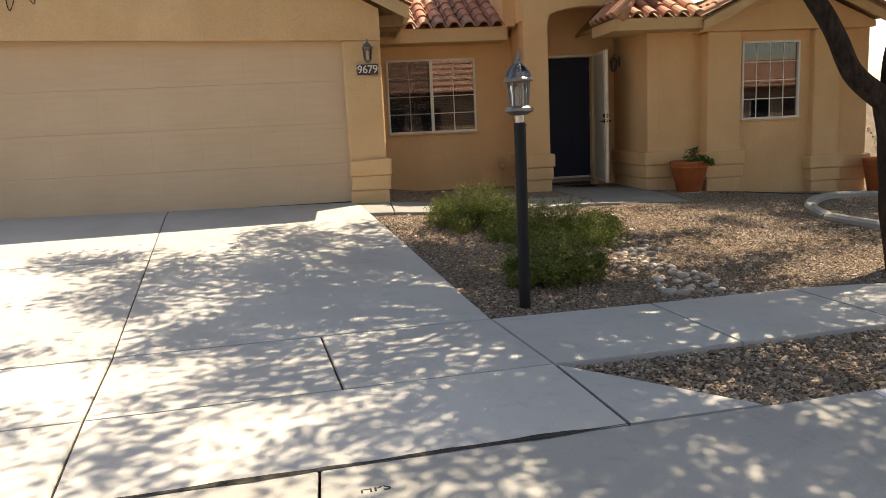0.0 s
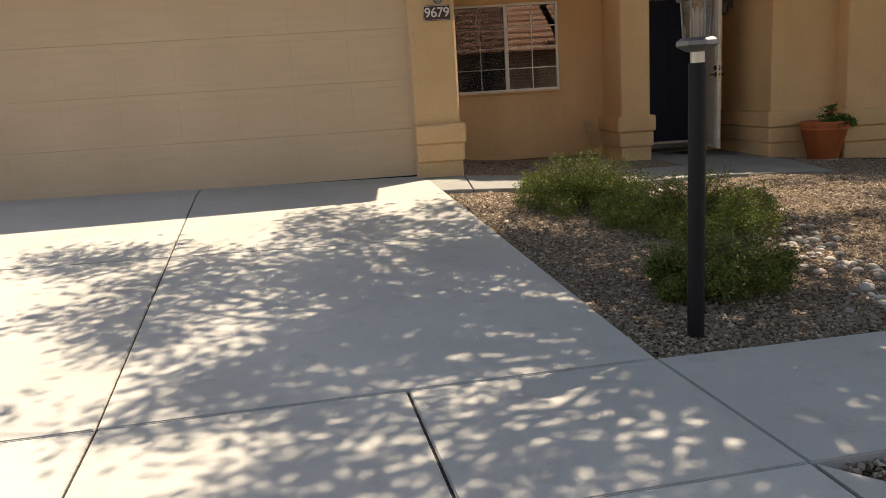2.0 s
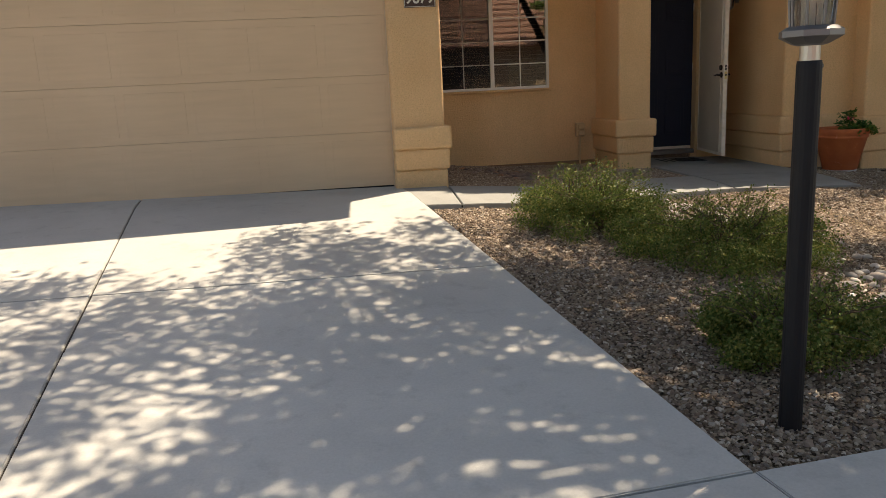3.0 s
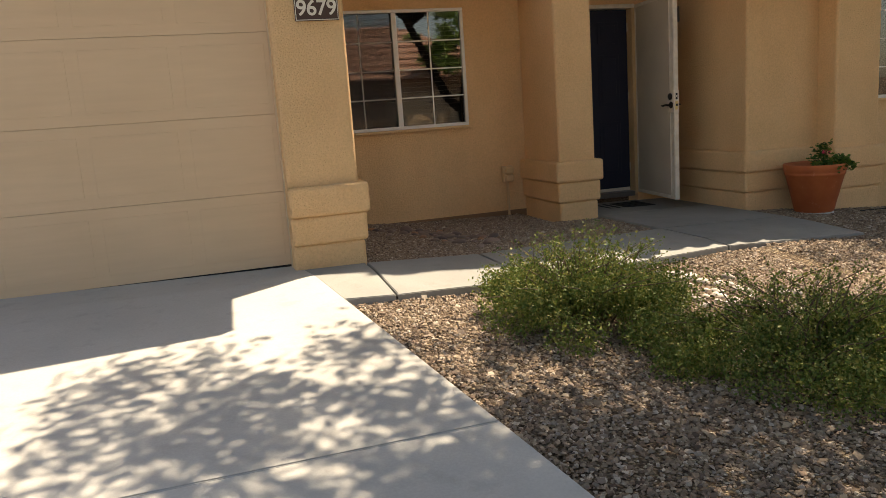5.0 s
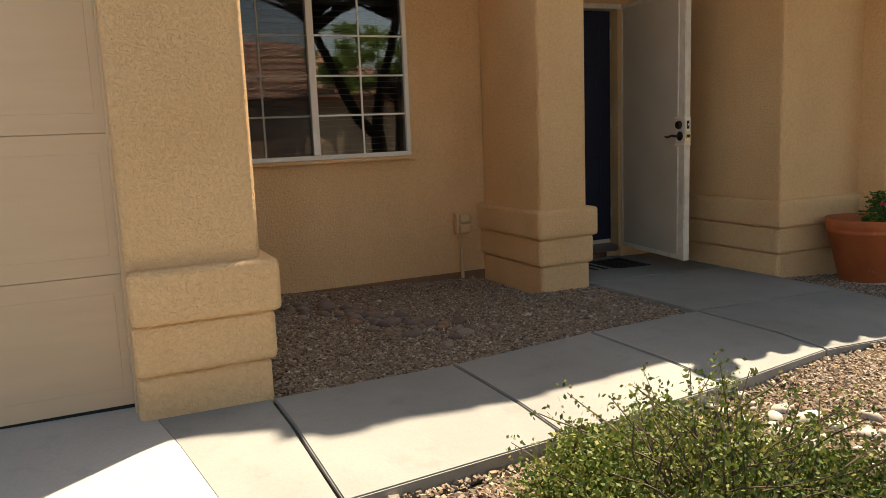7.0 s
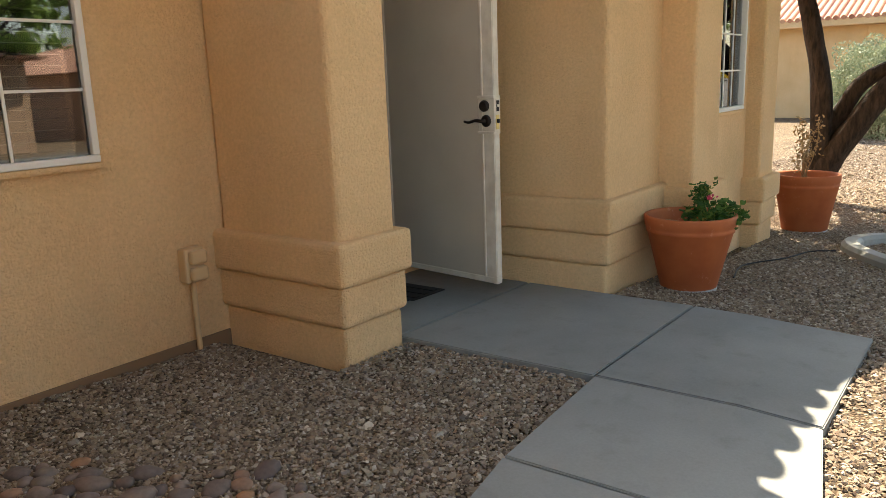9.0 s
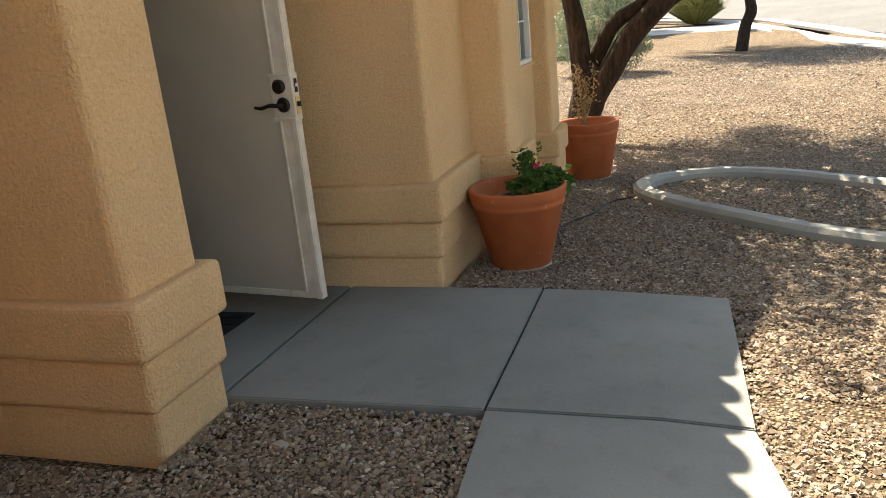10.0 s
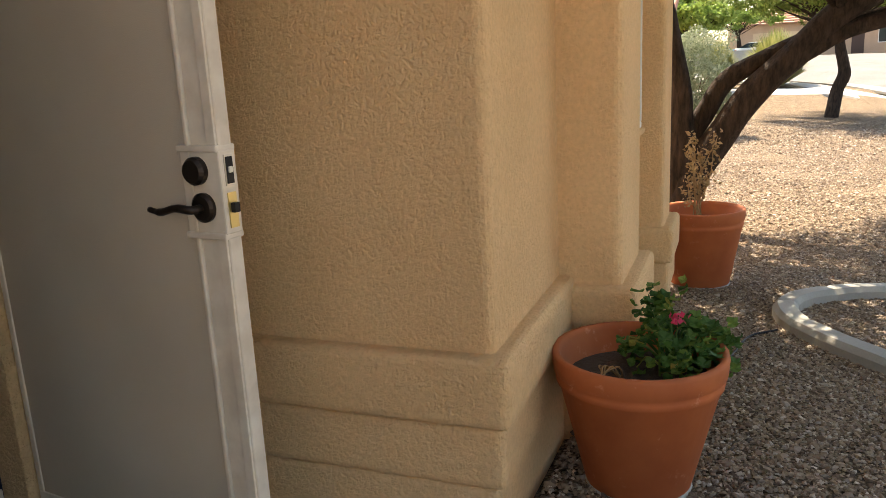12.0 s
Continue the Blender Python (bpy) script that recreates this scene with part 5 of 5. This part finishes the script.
# ---- loose gravel ----
def pebbles(name, x0, x1, y0, y1, per, size, seed):
    rng = np.random.default_rng(seed)
    n = int((x1 - x0) * (y1 - y0) * per)
    xy = np.stack([rng.uniform(x0, x1, n), rng.uniform(y0, y1, n)], 1)
    keep = np.array([is_gravel(a, b) for a, b in xy])
    xy = xy[keep]
    n = len(xy)
    z = np.array([gravel_z(a, b) for a, b in xy])
    base = np.array([(1, 0, -0.2), (0.31, 0.95, -0.2), (-0.81, 0.59, -0.2), (-0.81, -0.59, -0.2), (0.31, -0.95, -0.2), (0.45, 0.1, 0.75), (-0.45, 0.05, 0.7)])
    tri = np.array([(0, 1, 5), (1, 6, 5), (1, 2, 6), (2, 3, 6), (3, 4, 6), (4, 5, 6), (4, 0, 5)])
    v = base[None] * rng.uniform(0.6, 1.25, (n, 7, 1))
    sc = size * rng.lognormal(0, 0.33, (n, 1, 1)) * np.array([0.62, 0.5, 0.42])
    v = v * sc
    a = rng.uniform(0, 2 * math.pi, n)
    tl = rng.normal(0, 0.45, n)
    c, s, ct, st = np.cos(a)[:, None], np.sin(a)[:, None], np.cos(tl)[:, None], np.sin(tl)[:, None]
    y, zz = v[:, :, 1] * ct - v[:, :, 2] * st, v[:, :, 1] * st + v[:, :, 2] * ct
    x, y = v[:, :, 0] * c - y * s, v[:, :, 0] * s + y * c
    v = np.stack([x + xy[:, :1], y + xy[:, 1:], zz + z[:, None] + size * 0.18], 2).reshape(-1, 3)
    f = (tri[None] + 7 * np.arange(n)[:, None, None]).reshape(-1, 3)
    o = new(name, array_mesh(name, v, f, M_PEBBLE))
    tagged(o, "loose brown, tan and grey crushed gravel stones", "gravel", kind="stuff")


pebbles("gravel", -0.5, 4.6, -5.0, -0.3, 4300, 0.0175, 1)
pebbles("gravel", 0.0, 2.75, 0.0, 2.36, 7600, 0.0145, 2)
pebbles("gravel", 3.9, 9.0, -2.2, 1.1, 5600, 0.0155, 3)
pebbles("gravel", 0.5, 5.0, -6.9, -5.6, 3000, 0.021, 4)
pebbles("gravel", 4.6, 9.0, -5.2, -2.2, 1500, 0.021, 5)
pebbles("gravel", 9.0, 17.0, -5.0, 2.5, 900, 0.023, 6)
pebbles("gravel", 17.0, 27.0, -5.5, 3.0, 260, 0.034, 7)


# ---- distance ----
def bush_far(name, at, r, h, seed, n, mat, label, size, spiky=False):
    t = thing(name, at, label, "shrub")
    rng = np.random.default_rng(seed)
    if spiky:
        a = rng.uniform(0, 2 * math.pi, n)
        out = rng.uniform(0.05, 1.0, n) ** 0.8
        tip = np.stack([np.cos(a) * r * out, np.sin(a) * r * out, h * (1.05 - 0.75 * out ** 2) * rng.uniform(0.7, 1.1, n)], 1)
        root = np.stack([np.cos(a) * 0.2 * r * out, np.sin(a) * 0.2 * r * out, np.zeros(n)], 1)
        side = np.stack([-np.sin(a), np.cos(a), np.zeros(n)], 1) * size
        mid = root * 0.4 + tip * 0.6 + np.array([0, 0, 0.12 * h])
        v = np.stack([root - side, root + side, mid + side * 0.8, mid - side * 0.8, tip, tip + side * 0.1], 1).reshape(-1, 3)
        b = 6 * np.arange(n)[:, None]
        f = np.concatenate([b + np.array([0, 1, 2, 3]), b + np.array([3, 2, 5, 4])])
    else:
        d = rng.normal(size=(n, 3))
        d /= np.linalg.norm(d, axis=1)[:, None]
        rad = rng.uniform(0.4, 1, n) ** 0.5 * (1 + 0.22 * np.sin(d[:, 0] * 6 + 1) * np.sin(d[:, 1] * 7) + 0.12 * np.sin(d[:, 2] * 11))
        p = np.stack([d[:, 0] * rad * r, d[:, 1] * rad * r, h * 0.52 + d[:, 2] * rad * h * 0.52], 1)
        v, f = leaves(p[p[:, 2] > 0], rng, size, 0.9, 0.4)
    o = new("foliage", array_mesh("foliage", v, f, mat))
    o.parent = t
    bm = bmesh.new()
    for k in range(12):
        a = rng.uniform(0, 2 * math.pi)
        tube(bm, [(0.1 * math.cos(a), 0.1 * math.sin(a), -0.1), (0.5 * r * math.cos(a), 0.5 * r * math.sin(a), 0.6 * h)], [0.02, 0.008], 5)
    tagged(part("stem_cluster", bm, M_TWIG, t), kind="stuff")
    return t


def G(x, y):
    return gravel_z(x, y)


bush_far("sage_shrub", (20.5, 1.62, G(20.5, 1.62)), 1.2, 2.3, 51, 30000, M_SAGE, "tall silver-green sage shrub in gravel", 0.07)
bush_far("bunch_grass", (39.6, -1.0, G(39.6, -1.0)), 1.95, 2.2, 52, 2600, M_AGAVE, "large yellow-green spiky bunch grass clump by the sidewalk", 0.03, True)
bush_far("bunch_grass", (39.7, 1.3, G(39.7, 1.3)), 1.2, 1.9, 53, 3500, M_AGAVE, "yellow-green spiky bunch grass farther off", 0.018, True)


def far_tree(at, r, h, seed, label):
    x, y, z = at
    return tree("shade_tree", at, [([(0, 0, -0.2), (0.1, 0, h * 0.25), (0, 0.1, h * 0.45)], 0.2, 0.12)], [((0, 0, h * 0.66), (r, r, h * 0.36), 46)], 14000, seed, label, M_FARLEAF, 0.2)


far_tree((48, 10.5, 0.3), 3.4, 5.6, 61, "bright green leafy shade tree beyond the side street")
far_tree((60, 6.5, 0.5), 3.2, 5.0, 62, "pale green leafy shade tree by a far wall")
far_tree((66, 0.5, 0.7), 3.0, 4.8, 63, "pale green shade tree before far houses")
far_tree((-15.5, -17.5, 0.1), 3.4, 6.2, 64, "green shade tree across the street")
far_tree((10.5, -19.5, -0.4), 3.4, 6.0, 65, "green shade tree across the street by a driveway")
far_tree((37.5, 2.4, -0.3), 1.6, 5.2, 66, "bright green shade tree beside the neighbouring house")


def house(at, w, d, h, rz, label, rise=1.8):
    t = thing("house", at, label, "house", rz=rz)
    part("wall", boxes((-w / 2, w / 2, 0, d, -0.6, h)), M_FAR_STUCCO, t)
    o = 0.5
    bm = bmesh.new()
    e = [bm.verts.new(p) for p in ((-w / 2 - o, -o, h - 0.05), (w / 2 + o, -o, h - 0.05), (w / 2 + o, d + o, h - 0.05), (-w / 2 - o, d + o, h - 0.05))]
    rg = [bm.verts.new(p) for p in ((-w / 2 + d * 0.45, d / 2, h + rise), (w / 2 - d * 0.45, d / 2, h + rise))]
    for f in ((e[0], e[1], rg[1], rg[0]), (e[1], e[2], rg[1]), (e[2], e[3], rg[0], rg[1]), (e[3], e[0], rg[0]), (e[3], e[2], e[1], e[0])):
        bm.faces.new(f)
    bmesh.ops.recalc_face_normals(bm, faces=bm.faces)
    roof = part("roof", bm, M_FARROOF, t, "red clay tile roof")
    rows = bmesh.new()
    n = 9
    for i in range(n):
        s = i / n
        y, z = -o + (d / 2 + o) * s, h - 0.02 + (rise + 0.03) * s
        xa = -w / 2 - o + (d * 0.45 + o) * s
        box(rows, xa, -xa, y - 0.03, y + 0.1, z, z + 0.07)
    part("tile_course", rows, M_FARROOF, roof)
    gx = -w * 0.24
    g = part("garage_door", boxes((gx - 2.4, gx + 2.4, -0.03, 0.05, -0.1, 2.1), bevel=0.01), M_GARAGE, t, "tan garage door")
    for k in range(1, 4):
        part("panel_line", boxes((gx - 2.4, gx + 2.4, -0.04, -0.03, 0.5 * k, 0.5 * k + 0.02)), M_FASCIA, g)
    for wx in (w * 0.2, w * 0.38):
        wd = part("window", boxes((wx - 0.6, wx + 0.6, -0.02, 0.02, 0.9, 2.0)), M_CARGLASS, t, "dark window")
        part("frame", boxes((wx - 0.66, wx + 0.66, -0.03, 0.0, 0.84, 0.9), (wx - 0.66, wx + 0.66, -0.03, 0.0, 2.0, 2.06), (wx - 0.66, wx - 0.6, -0.03, 0, 0.9, 2.0), (wx + 0.6, wx + 0.66, -0.03, 0, 0.9, 2.0)), M_FRAME, wd)
    dx = w * 0.08
    part("door", boxes((dx - 0.45, dx + 0.45, -0.03, 0.02, -0.1, 2.0)), M_SIGN, t, "dark entry door")
    return t


_k = Mat("far_roof_clay", (0.45, 0.24, 0.16), 0.85)
_k.color(_k.ramp(_k.noise(2.5, 5, 0.7), [(0.3, (0.38, 0.19, 0.13)), (0.7, (0.55, 0.33, 0.23))]))
_k.bump(_k.noise(5, 3, stretch=(1, 1, 4)), 0.6, 0.05)
M_FARROOF = _k.m
house((5.0, -20.5, -0.35), 15, 10, 2.7, 180, "tan stucco house with red tile roof across the street", 2.6)
house((-13.0, -23.5, 0.2), 15, 10, 2.7, 184, "tan stucco house across the street with tile roof")
house((25.0, -27.0, -0.6), 15, 10, 2.7, 176, "tan stucco house farther along the street")
house((73.0, -7.0, 0.8), 17, 10, 2.8, -97, "brown stucco house at the end of the street")
house((78.0, 14.0, 0.8), 16, 10, 2.8, -92, "tan stucco house beyond the block wall")
house((46.0, 13.0, -0.2), 12, 9, 2.7, -60, "tan neighbouring stucco house with tile roof")
nb = thing("house", (30.0, 0.0, -0.7), "neighbouring tan stucco house with pale tile roof beyond the yard", "house")
part("wall", boxes((0, 5, 2.75, 13, -0.4, 3.3), bevel=0.02), M_STUCCO_PALE, nb)
part("pilaster", boxes((-0.12, 0.0, 2.66, 3.3, -0.4, 3.2), bevel=0.02), M_STUCCO_PALE, nb)
part("fascia", boxes((-0.62, -0.56, 2.45, 13.3, 3.2, 3.42), bevel=0.01), M_FASCIA, nb)
nb_roof = part("roof", slab4((-0.6, 2.45, 3.46), (-0.6, 13.3, 3.46), (4.5, 13.3, 5.2), (4.5, 2.45, 5.2), 0.12), M_FARROOF, nb, "pale clay tile roof")
for k in range(44):
    rib = bmesh.new()
    tube(rib, [(-0.66, 2.55 + 0.24 * k, 3.46), (4.4, 2.55 + 0.24 * k, 5.19)], [0.085, 0.085], 8)
    part("tile_row", rib, M_TILE, nb_roof)
path_slab = thing("side_path", (0, 0, 0), "broad white concrete path across the neighbouring yard", "path", kind="structure")
for k in range(3):
    part("slab", strip(bmesh.new(), [[(35.4, -3.4 + 1.7 * k), (37.9, -2.6 + 1.7 * k)], [(35.4, -1.71 + 1.7 * k), (37.9, -0.91 + 1.7 * k)]], 0.2, 0.02), M_CONC, path_slab)
bw = thing("block_wall", (58, 3.0, 0.3), "long grey concrete block garden wall far off", "wall", kind="structure", rz=-80)
for k in range(4):
    part("wall_panel", boxes((-11 + k * 4, -7.05 + k * 4, -0.1, 0.1, -0.5, 1.2), bevel=0.01), M_CURB, bw)
    part("pier", boxes((-7.2 + k * 4, -6.85 + k * 4, -0.16, 0.16, -0.5, 1.3), bevel=0.01), M_CURB, bw)


def car(at, rz, paint, label, length=4.3):
    t = thing("car", at, label, "car", rz=rz)
    L, W = length / 2, 0.86
    bm = bmesh.new()
    prof = [(-L, 0.35), (-L + 0.03, 0.75), (-L + 0.12, 0.90), (-L + 0.7, 0.93), (L - 1.35, 0.92), (L - 0.5, 0.78), (L - 0.08, 0.65), (L, 0.40), (L - 0.05, 0.22), (-L + 0.08, 0.22)]
    rows = []
    for s, k in ((-1, 0.9), (-0.9, 1.0), (0.9, 1.0), (1, 0.9)):
        rows.append([bm.verts.new((x * (1 if abs(s) < 1 else 0.985), s * W, 0.22 + (z - 0.22) * (1 if abs(s) < 1 else 0.93))) for x, z in prof])
    n = len(prof)
    for a, b in zip(rows, rows[1:]):
        for i in range(n):
            bm.faces.new([a[i], a[(i + 1) % n], b[(i + 1) % n], b[i]])
    bm.faces.new(rows[0][::-1]), bm.faces.new(rows[-1])
    bmesh.ops.recalc_face_normals(bm, faces=bm.faces)
    bmesh.ops.bevel(bm, geom=bm.edges[:], offset=0.03, segments=2, affect="EDGES")
    body = part("body", bm, paint, t, smooth=False)
    for nm, grow, mat in (("cabin", 0.0, M_CARGLASS), ("roof", 1.0, paint)):
        b2 = bmesh.new()
        lo, hi = ((-L + 0.45, L - 1.45, 0.78, 0.91), (-L + 1.05, L - 2.1, 0.60, 1.27)) if nm == "cabin" else ((-L + 1.0, L - 2.05, 0.61, 1.26), (-L + 1.12, L - 2.2, 0.55, 1.32))
        r0 = [b2.verts.new(p) for p in ((lo[0], -lo[2], lo[3]), (lo[1], -lo[2], lo[3]), (lo[1], lo[2], lo[3]), (lo[0], lo[2], lo[3]))]
        r1 = [b2.verts.new(p) for p in ((hi[0], -hi[2], hi[3]), (hi[1], -hi[2], hi[3]), (hi[1], hi[2], hi[3]), (hi[0], hi[2], hi[3]))]
        b2.faces.new(r0[::-1]), b2.faces.new(r1)
        for i in range(4):
            b2.faces.new([r0[i], r0[(i + 1) % 4], r1[(i + 1) % 4], r1[i]])
        bmesh.ops.bevel(b2, geom=b2.edges[:], offset=0.03, segments=2, affect="EDGES")
        part(nm, b2, mat, t)
    for x in (-L + 0.78, L - 0.82):
        for s in (-1, 1):
            b3 = lathe(bmesh.new(), [(0.22, -0.1), (0.31, -0.09), (0.325, -0.05), (0.325, 0.05), (0.31, 0.09), (0.22, 0.1)], 20)
            bmesh.ops.rotate(b3, verts=b3.verts, cent=(0, 0, 0), matrix=Matrix.Rotation(radians(90), 3, "X"))
            bmesh.ops.translate(b3, verts=b3.verts, vec=(x, s * 0.79, 0.32))
            wh = part("wheel", b3, M_TYRE, t, "black tyre")
            b4 = lathe(bmesh.new(), [(0.21, -0.02), (0.21, 0.02), (0.05, 0.035)], 14)
            bmesh.ops.rotate(b4, verts=b4.verts, cent=(0, 0, 0), matrix=Matrix.Rotation(radians(90 if s < 0 else -90), 3, "X"))
            bmesh.ops.translate(b4, verts=b4.verts, vec=(x, s * 0.88, 0.32))
            part("rim", b4, M_STEEL, wh, "alloy rim")
    for s in (-1, 1):
        part("tail_lamp", boxes((-L - 0.015, -L + 0.06, s * 0.66 - 0.14, s * 0.66 + 0.14, 0.66, 0.80), bevel=0.01), M_REDLAMP, t, "red tail lamp")
    part("number_plate", boxes((-L - 0.02, -L, -0.2, 0.2, 0.5, 0.62)), M_SIGNFG, t)
    return t


car((55.3, -14.3, level(55.3, -14.3) + 0.0), 28, M_YELLOW, "yellow coupe parked at the far side of the street")
car((66, -0.5, level(66, -0.5) + 0.02), 70, M_CARWHITE, "white sport car parked in a far driveway", 4.6)
car((64.5, 3.0, level(64.5, 3.0) + 0.02), 75, M_CARBLUE, "light blue car parked in a far driveway", 4.4)
ub = thing("utility_box", (12.4, -3.62, G(12.4, -3.62) - 0.02), "pale green metal utility pedestal in the gravel yard", "utility box", rz=8)
part("cabinet", boxes((-0.22, 0.22, -0.22, 0.22, 0, 0.50), bevel=0.015), M_GREENBOX, ub)
part("lid", boxes((-0.24, 0.24, -0.24, 0.24, 0.50, 0.56), bevel=0.02), M_GREENBOX, ub)
part("lock_hasp", boxes((-0.24, -0.21, -0.04, 0.04, 0.28, 0.36)), M_PEWTER, ub)
sg = thing("street_sign", (55, 3.6, 0.3), "small white street sign on a steel post", "sign")
b = bmesh.new()
tube(b, [(0, 0, -0.3), (0, 0, 2.3)], [0.03, 0.03], 8)
part("post", b, M_STEEL, sg)
part("plate", boxes((-0.02, 0.02, -0.28, 0.28, 1.8, 2.2), bevel=0.004), M_CARWHITE, sg)
